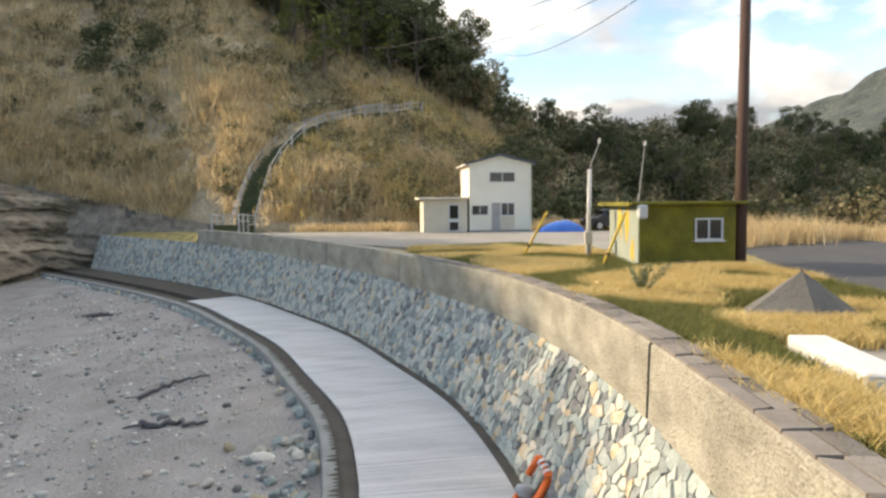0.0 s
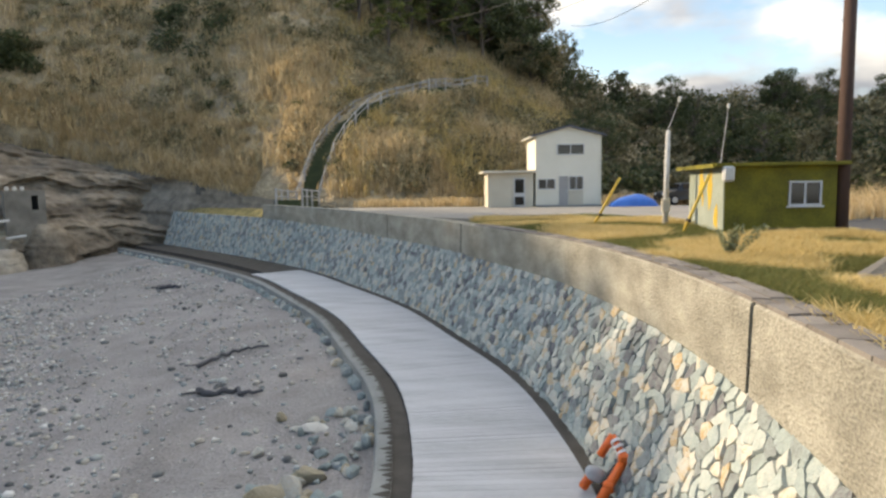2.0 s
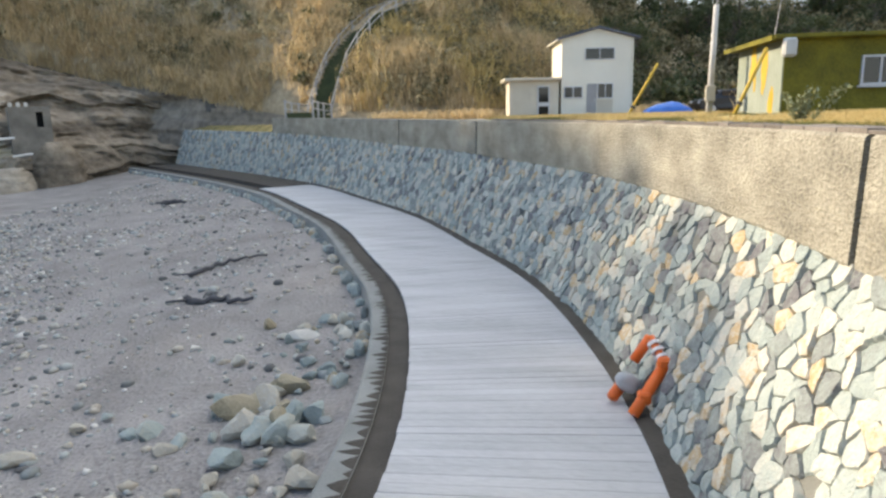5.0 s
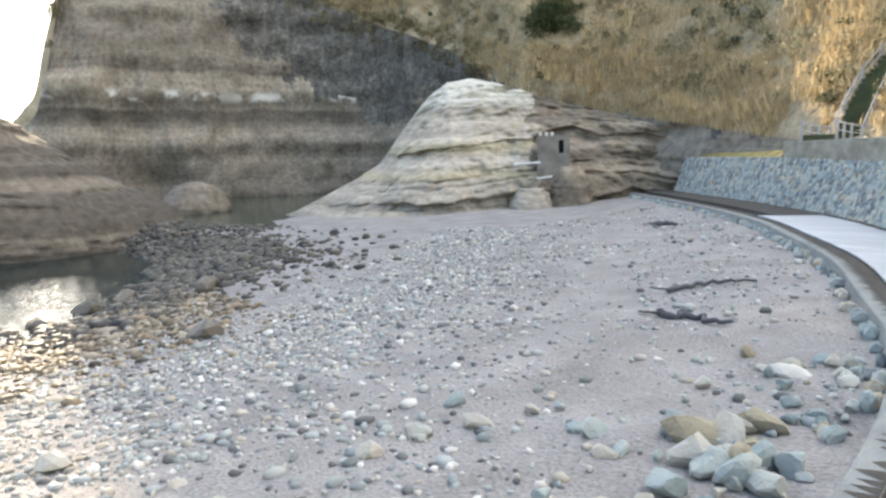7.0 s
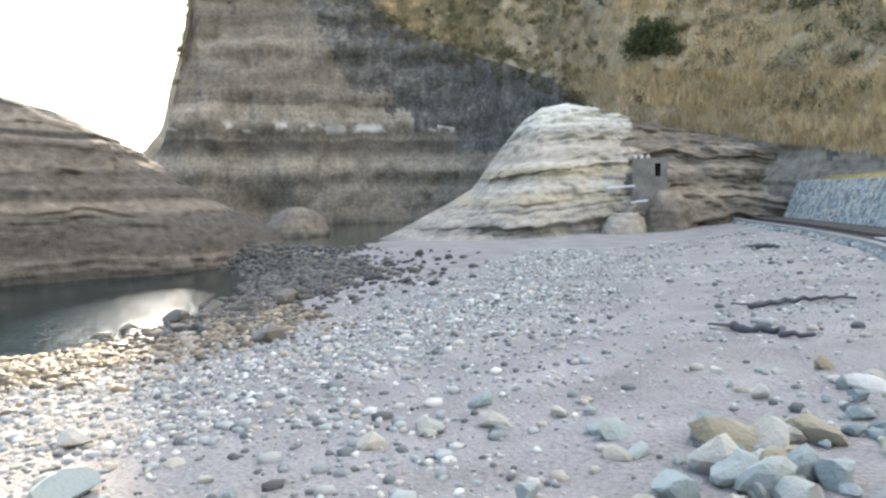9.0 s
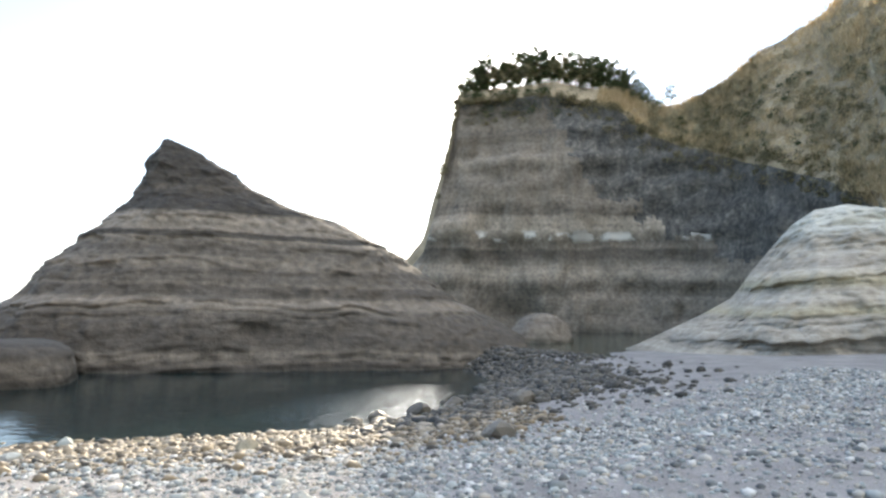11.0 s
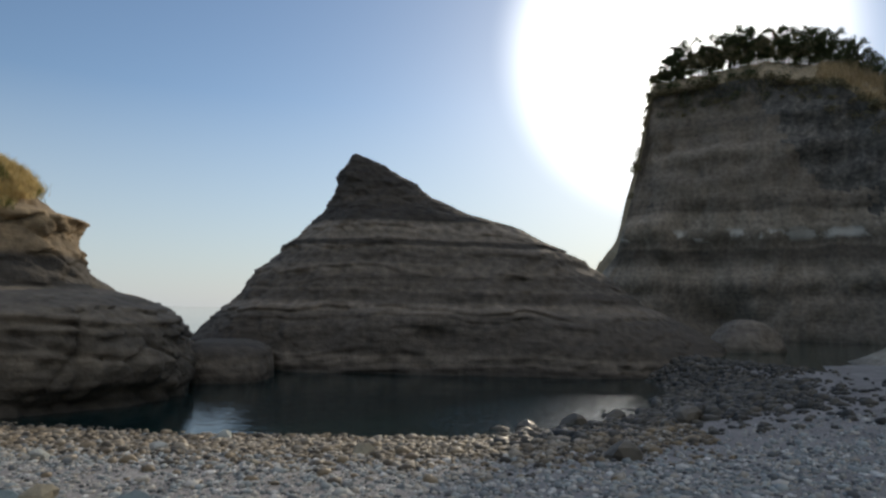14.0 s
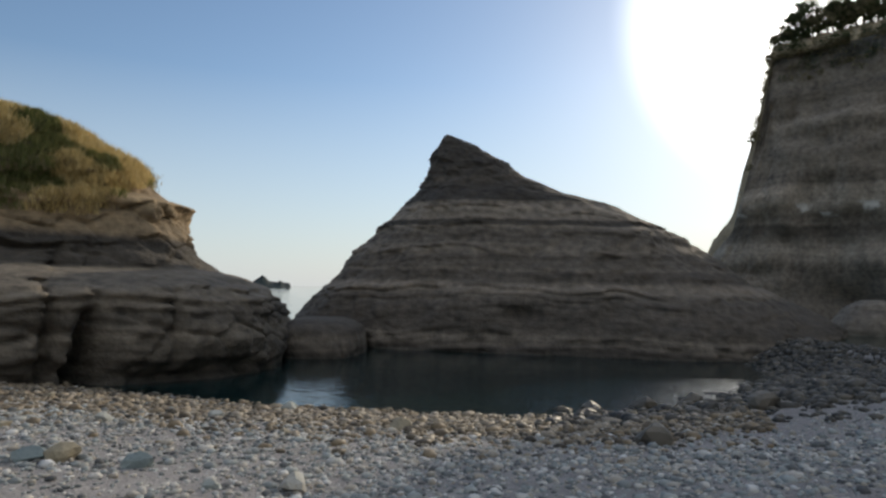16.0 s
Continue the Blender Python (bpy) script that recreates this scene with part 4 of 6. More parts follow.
def build_upper_wall():
    ends = [S_Y(-40), S_Y(-16), S_Y(-8), S_Y(0.2), S_Y(8.35), S_Y(16.2), S_Y(23.5), S_Y(30), S_Y(36.5), S_CONC_END]
    upper = thing("concrete_wall", Matrix(), "weathered board-marked concrete parapet along the sea wall", "parapet", kind="structure")
    for a, b in zip(ends, ends[1:]):
        def section(s):
            zt, zb, o = wall_top(s), stone_top(s), BATTER
            return [(o - 0.06, zb), (o - 0.05, zb + 0.35), (o - 0.043, zb + 0.352), (o - 0.043, zb + 0.365), (o - 0.05, zb + 0.367), (o - 0.03, zt - 0.03), (o, zt), (o + 0.4, zt), (o + 0.42, zb - 0.6)]
        strip("panel", a + 0.012, b - 0.012, 0.35, section, M_CONCRETE, "", "", parent=upper)
        # raised seams left by the boards of the formwork
        near = [k for k in np.arange(a + 0.5, b - 0.3, 0.62) if S_Y(2) < k < S_Y(24)]
        for k in near:
            v = []
            for z, o in ((stone_top(k) + 0.03, 0.052), (wall_top(k) - 0.05, 0.028)):
                for ds, out in ((-0.012, -0.004), (0.0, 0.007), (0.012, -0.004)):
                    x, y = on_line(k + ds, BATTER - o - out)
                    v.append((x, y, z))
            obj("seam", v, [(0, 1, 4, 3), (1, 2, 5, 4)], M_CONCRETE, parent=upper)
    return upper


UPPER = build_upper_wall()


def build_coping(rng):
    cop = thing("coping", Matrix(), "brown irregular flagstones laid along the parapet top", "coping", kind="structure")
    s = S_Y(1.0)
    while s < S_Y(22):
        w = 0.3 + 0.35 * rng.random()
        split = 0.16 + 0.2 * rng.random()
        for o0, o1 in ((-0.01, split), (split, 0.46)):
            sk = (rng.random() - 0.5) * 0.16
            q = [(s + 0.012, BATTER + o0 + 0.01), (s + w - 0.012, BATTER + o0 + 0.01), (s + w - 0.012 + sk, BATTER + o1 - 0.01), (s + 0.012 + sk, BATTER + o1 - 0.01)]
            h = 0.03 + 0.02 * rng.random()
            v = []
            for dz in (0, h):
                for a, o in q:
                    x, y = on_line(a, o)
                    v.append((x, y, wall_top(a) + dz - 0.002))
            f = [(4, 7, 6, 5)] + [(k, k + 4, (k + 1) % 4 + 4, (k + 1) % 4) for k in range(4)]
            obj("flagstone", v, f, M_FLAG, parent=cop)
        s += w


build_coping(random.Random(3))

# walkway
S_DECK0 = S_Y(3.6)


def build_deck(rng):
    deck = thing("boardwalk", Matrix(), "curved boardwalk of pale weathered grey planks", "boardwalk", kind="structure")
    w, s, k = 0.2, S_DECK0, 0
    while s < S_DECK_END:
        gap = 0.022 if k % 8 == 0 else 0.005
        dz = (rng.random() - 0.5) * 0.002
        a, b = s + gap * 0.5, s + w - gap * 0.5
        lo, hi = -DECK_W - 0.02 * rng.random(), -0.16 - 0.02 * rng.random()
        v = []
        for z in (DECK_Z - 0.05 + dz, DECK_Z + dz):
            for ss, o in ((a, lo), (b, lo), (b, hi), (a, hi)):
                x, y = on_line(ss, o)
                v.append((x, y, z))
        f = [(3, 2, 1, 0), (4, 5, 6, 7)] + [(j, (j + 1) % 4, (j + 1) % 4 + 4, j + 4) for j in range(4)]
        obj("plank", v, f, M_PLANK, parent=deck)
        s += w * (1 - 0.0)
        k += 1
    strip("joist", S_DECK0, S_DECK_END, 0.5, lambda s: [(-DECK_W + 0.1, -0.9), (-DECK_W + 0.1, DECK_Z - 0.06), (-0.1, DECK_Z - 0.06), (-0.1, -0.9)], M_DARKBROWN, "", "", parent=deck)


build_deck(random.Random(5))
strip("pavement", S_Y(-38), S_DECK0, 0.5, lambda s: [(-DECK_W, -1.0), (-DECK_W, DECK_Z - 0.01), (0.1, DECK_Z - 0.01), (0.1, -1.0)], M_KERB, "plain concrete landing at the foot of the steps", "landing")
strip("path", S_DECK_END + 0.03, S_END, 0.5, lambda s: [(-2.3, -1.0), (-2.3, DECK_Z + 0.02), (0.1, DECK_Z + 0.02), (0.1, -1.0)], M_DARKBROWN, "dark muddy path at the far end of the boardwalk", "path")
# low dark brown strip between plank ends and kerb
strip("gutter", S_Y(-38), S_END, 0.4, lambda s: [(-DECK_W - 0.4, -1.0), (-DECK_W - 0.4, -0.03), (-DECK_W + 0.3, -0.03), (-DECK_W + 0.3, -1.0)], M_DARKBROWN, "dark strip between planks and kerb", "debris strip")
strip("kerb", S_Y(-38), S_END, 0.4, lambda s: [(-DECK_W - 0.74 - 0.1, -1.2), (-DECK_W - 0.7, -0.02), (-DECK_W - 0.66, 0.0), (-DECK_W - 0.4, 0.0), (-DECK_W - 0.37, -0.02), (-DECK_W - 0.37, -1.2)], M_KERB, "stained concrete kerb edging the boardwalk", "kerb")
strip("gutter", S_DECK0, S_END, 0.5, lambda s: [(-0.2, -0.5), (-0.2, DECK_Z + 0.012), (0.02, DECK_Z + 0.05), (0.02, -0.5)], M_DARKBROWN, "dark leaf litter along the foot of the wall", "debris strip")


def build_kerb_teeth(rng):
    """Flat dark tongues that reach over the kerb from the dark strip."""
    v, f = [], []
    s = S_Y(5)
    while s < S_Y(30):
        w = 0.16 + 0.2 * rng.random()
        d = 0.08 + 0.22 * rng.random()
        base = len(v)
        prof = [(0, 0), (0.25 * w, 0.6 * d), (0.5 * w, d), (0.8 * w, 0.5 * d), (w, 0)]
        for a, o in prof:
            x, y = on_line(s + a, -DECK_W - 0.37 - o)
            v.append((x, y, 0.006))
        f.append(tuple(range(base, base + len(prof))))
        s += w
    tagged(obj("moss", v, f, M_DARKBROWN), "ragged dark teeth reaching over the kerb", "moss", kind="stuff")


build_kerb_teeth(random.Random(8))


def build_steps():
    st = thing("stairs", Matrix(), "plain concrete steps down the sea wall", "stairs", kind="structure")
    n, rise, tread, y0 = 20, 0.175, 0.285, 0.15
    for k in range(n):
        z = 3.55 - rise * (k + 1)
        if z < 0.06:
            break
        part("step", boxed((-0.85, y0 + tread * k, -0.4), (1.62, y0 + tread * (k + 1) - 0.001, z), 0.012), M_KERB, st)
    part("landing", boxed((-0.85, -6.0, -0.4), (2.4, y0 - 0.002, 3.55), 0.012), M_KERB, st)


build_steps()

# house
def window_unit(name, lo, hi, y, parent, panes=2, frame_mat=None):
    """A framed window on a wall whose face lies at y."""
    fm = frame_mat or M_ALU
    x0, z0 = lo
    x1, z1 = hi
    w = part(name, boxed((x0, y - 0.02, z0), (x1, y + 0.06, z1)), M_GLASS, parent, "dark glass window")
    t = 0.05
    bm = bmesh.new()
    for a, b in (((x0 - t, z0 - t), (x1 + t, z0)), ((x0 - t, z1), (x1 + t, z1 + t)), ((x0 - t, z0), (x0, z1)), ((x1, z0), (x1 + t, z1))):
        box(bm, (a[0], y - 0.06, a[1]), (b[0], y + 0.02, b[1]))
    for k in range(1, panes):
        xm = x0 + (x1 - x0) * k / panes
        box(bm, (xm - 0.025, y - 0.045, z0), (xm + 0.025, y - 0.02, z1))
    part("frame", bm, fm, w)
    return w


def build_house():
    h = thing("house", pose(-1.25, 44.7, GROUND_Z + 0.1, 0, 0, 11), "small white two-storey house with a low blue-grey roof", "house")
    w, d, e, ridge = 4.35, 3.8, 4.65, 5.2
    bm = bmesh.new()
    v = [bm.verts.new(p) for p in ((0, 0, 0), (w, 0, 0), (w, 0, e), (w / 2, 0, ridge), (0, 0, e), (0, d, 0), (w, d, 0), (w, d, e), (w / 2, d, ridge), (0, d, e))]
    for q in ((0, 1, 2, 3, 4), (9, 8, 7, 6, 5), (0, 4, 9, 5), (2, 1, 6, 7), (4, 3, 8, 9), (3, 2, 7, 8), (1, 0, 5, 6)):
        bm.faces.new([v[k] for k in q])
    part("wall", bm, M_WHITE, h)
    bm = bmesh.new()
    for side in (0, 1):
        a = [(-0.3, e - 0.06), (w / 2, ridge + 0.03)] if side == 0 else [(w / 2, ridge + 0.03), (w + 0.3, e - 0.06)]
        q = []
        for dz in (0, 0.11):
            for (x, z), y in ((a[0], -0.3), (a[1], -0.3), (a[1], d + 0.3), (a[0], d + 0.3)):
                q.append(bm.verts.new((x, y, z + dz)))
        for k in ((3, 2, 1, 0), (4, 5, 6, 7), (0, 1, 5, 4), (1, 2, 6, 5), (2, 3, 7, 6), (3, 0, 4, 7)):
            bm.faces.new([q[i] for i in k])
    part("roof", bm, M_ROOF, h)
    window_unit("window", (1.45, 3.45), (3.15, 4.05), 0, h)
    window_unit("window", (0.2, 1.2), (1.25, 1.8), 0, h)
    window_unit("window", (2.25, 1.15), (3.1, 1.95), 0, h)
    door = part("door", boxed((1.55, -0.04, 0.05), (2.15, 0.02, 2.0), 0.01), M_GREYDOOR, h, "grey entrance door")
    part("handle", boxed((2.03, -0.09, 0.95), (2.09, -0.04, 1.1)), M_ALU, door)
    part("panel", boxed((2.2, -0.02, 0.1), (3.15, 0.015, 1.05)), M_CREAM, h)
    part("gutter", tubed([(-0.3, -0.32, e - 0.06), (-0.3, d + 0.3, e - 0.06)], 0.05), M_WHITE, h)
    part("downpipe", tubed([(w - 0.06, -0.06, e - 0.1), (w - 0.06, -0.06, 0.05)], 0.035), M_WHITE, h)
    part("foundation", boxed((-0.02, -0.02, -0.3), (w + 0.02, d, 0.12)), M_KERB, h)
    a = thing("annex", pose(-4.35, 44.0, GROUND_Z + 0.1, 0, 0, 11), "cream board lean-to beside the white house", "shed")
    aw, ad, ah = 3.0, 2.6, 2.25
    part("wall", boxed((0, 0, -0.3), (aw, ad, ah)), M_CREAM, a)
    part("roof", boxed((-0.35, -0.4, ah), (aw + 0.15, ad + 0.2, ah + 0.16), 0.03), M_CREAM, a, "flat cream roof slab")
    dr = part("door", boxed((1.7, -0.05, 0.03), (2.45, 0.02, 1.95), 0.01), M_ALU, a, "aluminium screen door")
    part("pane", boxed((1.78, -0.07, 0.95), (2.37, -0.045, 1.85)), M_GLASS, dr)
    part("pane", boxed((1.78, -0.07, 0.15), (2.37, -0.045, 0.7)), M_GLASS, dr)
    for k in range(5):
        part("batten", boxed((0.25 + k * 0.33, -0.025, 0), (0.28 + k * 0.33, 0.0, ah)), M_CREAM, a)


build_house()


def build_hut():
    h = thing("hut", pose(4.6, 19.9, GROUND_Z - 0.05, 0, 0, 4), "mossy olive-green flat-roofed hut with a peeling side", "hut")
    w, d, e = 2.95, 3.5, 2.02
    part("wall", boxed((0.03, 0, -0.2), (w, d, e)), M_OLIVE, h)
    side = part("side_panel", boxed((0, 0.02, -0.2), (0.028, d - 0.02, e)), M_GREYGREEN, h, "grey-green side with yellow paint splashes")
    rng = random.Random(4)
    for k in range(9):
        y, z = 0.25 + 1.5 * rng.random() + 0.08 * k, 0.5 + 1.2 * rng.random()
        n = 9
        bm = bmesh.new()
        rr = 0.16 + 0.2 * rng.random()
        vs = [bm.verts.new((-0.004 - 0.0006 * k, y + rr * 0.7 * math.cos(6.283 * j / n) * (0.6 + 0.6 * rng.random()), z + rr * 1.5 * math.sin(6.283 * j / n) * (0.6 + 0.6 * rng.random()))) for j in range(n)]
        bm.faces.new(vs)
        part("paint_splash", bm, M_YELLOW, side)
    part("roof", boxed((-0.3, -0.25, e), (w + 0.25, d + 0.3, e + 0.09), 0.01), M_OLIVE, h, "thin olive roof slab")
    part("fascia", boxed((-0.36, -0.2, e - 0.03), (-0.3, d + 0.25, e + 0.08)), M_OLIVE, h)
    part("tarp_scrap", boxed((-0.12, -0.3, e - 0.42), (0.2, -0.12, e + 0.02), 0.06), M_WBLOCK, h, "torn white plastic hanging from the roof corner")
    window_unit("window", (1.75, 0.98), (2.5, 1.55), 0, h)
    part("sill", boxed((1.65, -0.1, 0.88), (2.6, -0.01, 0.93)), M_WBLOCK, h)
    part("stain", boxed((1.15, -0.012, 0.0), (2.0, -0.001, 0.32), 0.003), M_BARK, h, "rust-brown patch low on the wall")


build_hut()


def build_poles():
    p = thing("utility_pole", pose(7.75, 20.3, GROUND_Z), "tall dark brown utility pole beside the hut", "utility pole")
    part("shaft", tubed([(0, 0, -0.3), (0.02, 0, 5), (0.05, 0, 11.5)], 0.19, 14, 0.14), M_POLE, p, smooth=True)
    for k in range(8):
        part("step_bolt", tubed([(-0.2, 0, 2.2 + k * 0.9), (0.2, 0, 2.2 + k * 0.9)], 0.014, 6), M_ALU, p)
    part("crossarm", boxed((-0.8, -0.06, 10.6), (0.9, 0.06, 10.74), 0.01), M_POLE, p)
    q = thing("concrete_post", pose(3.5, 22.7, GROUND_Z), "pale slender concrete post with meter box", "post")
    part("shaft", tubed([(0, 0, -0.2), (0.05, 0, 3.2)], 0.1, 10, 0.075), M_POSTC, q, smooth=True)
    part("meter_box", boxed((-0.14, -0.2, 0.62), (0.12, -0.08, 1.05), 0.02), M_CREAM, q)
    part("bracket", tubed([(0.02, 0, 3.15), (0.38, 0, 4.15)], 0.015, 6), M_RAIL, q)
    part("insulator", tubed([(0.36, 0, 4.1), (0.4, 0, 4.25)], 0.05, 8), M_WBLOCK, q)
    r = thing("aerial_pole", pose(6.6, 30.0, GROUND_Z), "thin leaning pole with a white tip", "pole")
    part("shaft", tubed([(0, 0, 0), (0.5, 0, 4.6)], 0.03, 6, 0.018), M_RAIL, r)
    part("tip", tubed([(0.5, 0, 4.6), (0.52, 0, 4.78)], 0.06, 8), M_WBLOCK, r)
    for x, y, dx in ((1.2, 23.3, 0.95), (3.35, 19.3, 0.75)):
        g = thing("guy_guard", pose(x, y, GROUND_Z), "yellow guy-wire guard leaning over the grass", "guy guard", "guy guards")
        part("sleeve", tubed([(0, 0, 0), (dx, 0.1, 1.75)], 0.042, 8), M_YELLOW, g, smooth=True)
        part("clamp", tubed([(dx * 0.28, 0.03, 0.49), (dx * 0.32, 0.035, 0.56)], 0.07, 8), M_CABLE, g)
    for k, (b, sag) in enumerate((((-14, 70, 22), 1.2), ((-6, 78, 24), 1.6), ((2, 84, 24), 1.6), ((45, 46, 17), 0.8), ((46, 40, 17), 0.8), ((47, 36, 16.6), 0.8))):
        a = Vector((7.6 + 0.25 * (k % 3), 20.3, 13.8 + 0.06 * k))
        bb = Vector(b)
        pts = [a.lerp(bb, t / 14) - Vector((0, 0, sag * 4 * (t / 14) * (1 - t / 14))) for t in range(15)]
        c = new("cable", None)
        tagged(c, "black overhead cable running from the pole", "cable", "overhead cables")
        part("wire", tubed(pts, 0.022, 5), M_CABLE, c)


build_poles()


def build_yard():
    b = thing("concrete_block", pose(4.45, 6.95, GROUND_Z - 0.17, 0, 0, -3), "long white painted concrete block on the pavement edge", "concrete block")
    part("body", boxed((-0.27, 0, 0), (0.27, 2.2, 0.33), 0.03), M_WBLOCK, b)
    t = thing("covered_heap", pose(5.85, 12.4, GROUND_Z - 0.16), "grey sheet drawn over a pointed heap", "covered heap")
    bm = bmesh.new()
    n, rows = 40, 9
    rng = random.Random(2)
    base = [(-1.05, -0.25), (0.1, -0.75), (1.15, -0.35), (0.75, 0.75), (-0.7, 0.7)]
    ring = []
    for j in range(n):
        f = j / n * 5
        a, c = base[int(f) % 5], base[(int(f) + 1) % 5]
        k = f - int(f)
        ring.append((a[0] + (c[0] - a[0]) * k, a[1] + (c[1] - a[1]) * k))
    vs = []
    for i in range(rows):
        k = i / (rows - 1)
        vs.append([bm.verts.new((x * (1 - k) + 0.12 * k, y * (1 - k), 0.03 + 0.86 * k ** 0.95 + 0.015 * rng.random() - 0.05 * k * (1 - k))) for x, y in ring])
    for i in range(rows - 1):
        for j in range(n):
            bm.faces.new((vs[i][j], vs[i][(j + 1) % n], vs[i + 1][(j + 1) % n], vs[i + 1][j]))
    part("sheet", bm, M_TENT, t)
    bm = bmesh.new()
    box(bm, (-0.85, -0.55, 0.0), (1.0, 0.6, 0.05), 0.01)
    part("pallet", bm, M_CABLE, t, "dark low pallet under the sheet")
    rng = random.Random(9)
    for k in range(26):
        x = 4.25 + k * 0.125
        r = 0.05 + 0.02 * rng.random()
        bm = bmesh.new()
        bmesh.ops.create_icosphere(bm, subdivisions=1, radius=r, matrix=pose(x, 10.05 + 0.03 * rng.random(), GROUND_Z - 0.16 + r * 0.5) @ Matrix.Diagonal((1, 1.2, 0.8, 1)))
        me = bpy.data.meshes.new("edging_stone")
        bm.to_mesh(me)
        bm.free()
        me.materials.append(M_WHITESTONE)
        tagged(new("edging_stone", me), "small pale stone in the lawn edging row", "stone", "edging stones")
    tp = thing("tarp_pile", pose(4.9, 44.0, GROUND_Z + 0.12), "blue tarpaulin thrown over a low pile", "tarpaulin")
    bm = bmesh.new()
    bmesh.ops.create_grid(bm, x_segments=24, y_segments=14, size=1.0)
    for v in bm.verts:
        x, y = v.co.x, v.co.y
        e = max(abs(x) ** 3, abs(y) ** 3)
        v.co = (1.5 * x, 0.8 * y, 0.75 * (1 - e) ** 0.7 * (0.85 + 0.15 * math.sin(3 * x + 1)) + 0.05 * noise.noise((x * 3, y * 3, 0)) + 0.01 if e < 1 else 0.01)
    part("sheet", bm, M_TARP, tp, smooth=True)


build_yard()


def build_car(m, paint, label):
    c = thing("car", m, label, "car")
    prof = [(-1.9, 0.3), (-1.95, 0.62), (-1.85, 0.82), (-1.1, 0.95), (-0.55, 1.42), (0.7, 1.47), (1.45, 1.05), (1.85, 0.9), (1.92, 0.55), (1.88, 0.3)]
    bm = bmesh.new()
    rings = []
    for y, s in ((-0.8, 0.0), (-0.74, 1), (0.74, 1), (0.8, 0.0)):
        rings.append([bm.verts.new((x, y * (1 - 0.16 * max(0, z - 0.9) / 0.5), z if s else 0.3 + (z - 0.3) * 0.93)) for x, z in prof])
    for a, b in zip(rings, rings[1:]):
        for k in range(len(prof)):
            bm.faces.new((a[k], a[(k + 1) % len(prof)], b[(k + 1) % len(prof)], b[k]))
    bm.faces.new(list(reversed(rings[0])))
    bm.faces.new(rings[-1])
    bmesh.ops.recalc_face_normals(bm, faces=bm.faces)
    part("body", bm, paint, c, smooth=False)
    for sy in (-1, 1):
        part("side_window", boxed((-0.6, sy * 0.735 - 0.02, 0.98), (0.85, sy * 0.735 + 0.02, 1.34), 0.01), M_GLASS, c)
        part("headlight", boxed((-1.93, sy * 0.55 - 0.14, 0.62), (-1.86, sy * 0.55 + 0.14, 0.78), 0.02), M_REFLECT, c)
        for x in (-1.2, 1.2):
            wh = part("tyre", tubed([(x, sy * 0.8 - 0.1, 0.31), (x, sy * 0.8 + 0.06, 0.31)], 0.31, 20), M_TYRE, c)
            part("rim", tubed([(x, sy * 0.8 - 0.11, 0.31), (x, sy * 0.8 + 0.07, 0.31)], 0.2, 16), M_RIM, wh)
    part("windscreen", boxed((-0.95, -0.6, 1.05), (-0.75, 0.6, 1.35), 0.01, Matrix()), M_GLASS, c)
    return c


build_car(pose(12.4, 15.9, GROUND_Z - 0.13, 0, 0, 4), M_CARBLUE, "bright blue hatchback parked on the asphalt")
build_car(pose(8.6, 46.5, GROUND_Z + 0.12, 0, 0, 15), M_DARKCAR, "dark car parked beyond the house")


def build_barricade():
    """An orange pipe trestle that has tipped against the wall with a sandbag in it."""
    b = thing("barricade", pose(0.68, 10.35, DECK_Z + 0.07), "broken orange plastic barricade tipped against the wall", "barricade")
    A, B, C, D, E2 = Vector((0.0, 0.0, 0.0)), Vector((0.4, 0.42, 0.5)), Vector((0.24, 0.72, 0.74)), Vector((0.05, 0.72, 0.42)), Vector((-0.18, 0.5, 0.03))
    part("leg", tubed([A, A.lerp(B, 0.35), B], 0.075, 10), M_ORANGE, b, smooth=True)
    part("leg", tubed([C, D], 0.07, 10), M_ORANGE, b, smooth=True)
    part("foot", tubed([E2 + Vector((-0.05, -0.1, 0)), E2 + Vector((0.08, 0.12, 0.1))], 0.075, 10), M_ORANGE, b, smooth=True)
    bar = part("bar", tubed([B, C], 0.055, 10), M_ORANGE, b, smooth=True)
    for k in (0.25, 0.5, 0.75):
        part("reflective_band", tubed([B.lerp(C, k - 0.05), B.lerp(C, k + 0.05)], 0.085, 12), M_REFLECT, bar)
    part("joint", boxed((-0.1, -0.1, -0.1), (0.1, 0.1, 0.1), 0.03, Matrix.Translation(B)), M_ORANGE, b)
    part("joint", boxed((-0.08, -0.08, -0.08), (0.08, 0.08, 0.08), 0.03, Matrix.Translation(A.lerp(B, 0.33))), M_ORANGE, b)
    bm = bmesh.new()
    bmesh.ops.create_icosphere(bm, subdivisions=3, radius=0.16, matrix=pose(-0.04, 0.5, 0.2, 20, 30, 10) @ Matrix.Diagonal((1.1, 0.8, 0.75, 1)))
    for v in bm.verts:
        v.co += v.co.normalized() * 0.03 * noise.noise(v.co * 9)
    part("sandbag", bm, M_GREYCLOTH, b, "grey sagging sandbag", smooth=True)
    part("weight", tubed([(0.08, 0.3, 0.1), (0.3, 0.6, 0.28)], 0.07, 8), M_CABLE, b)


build_barricade()


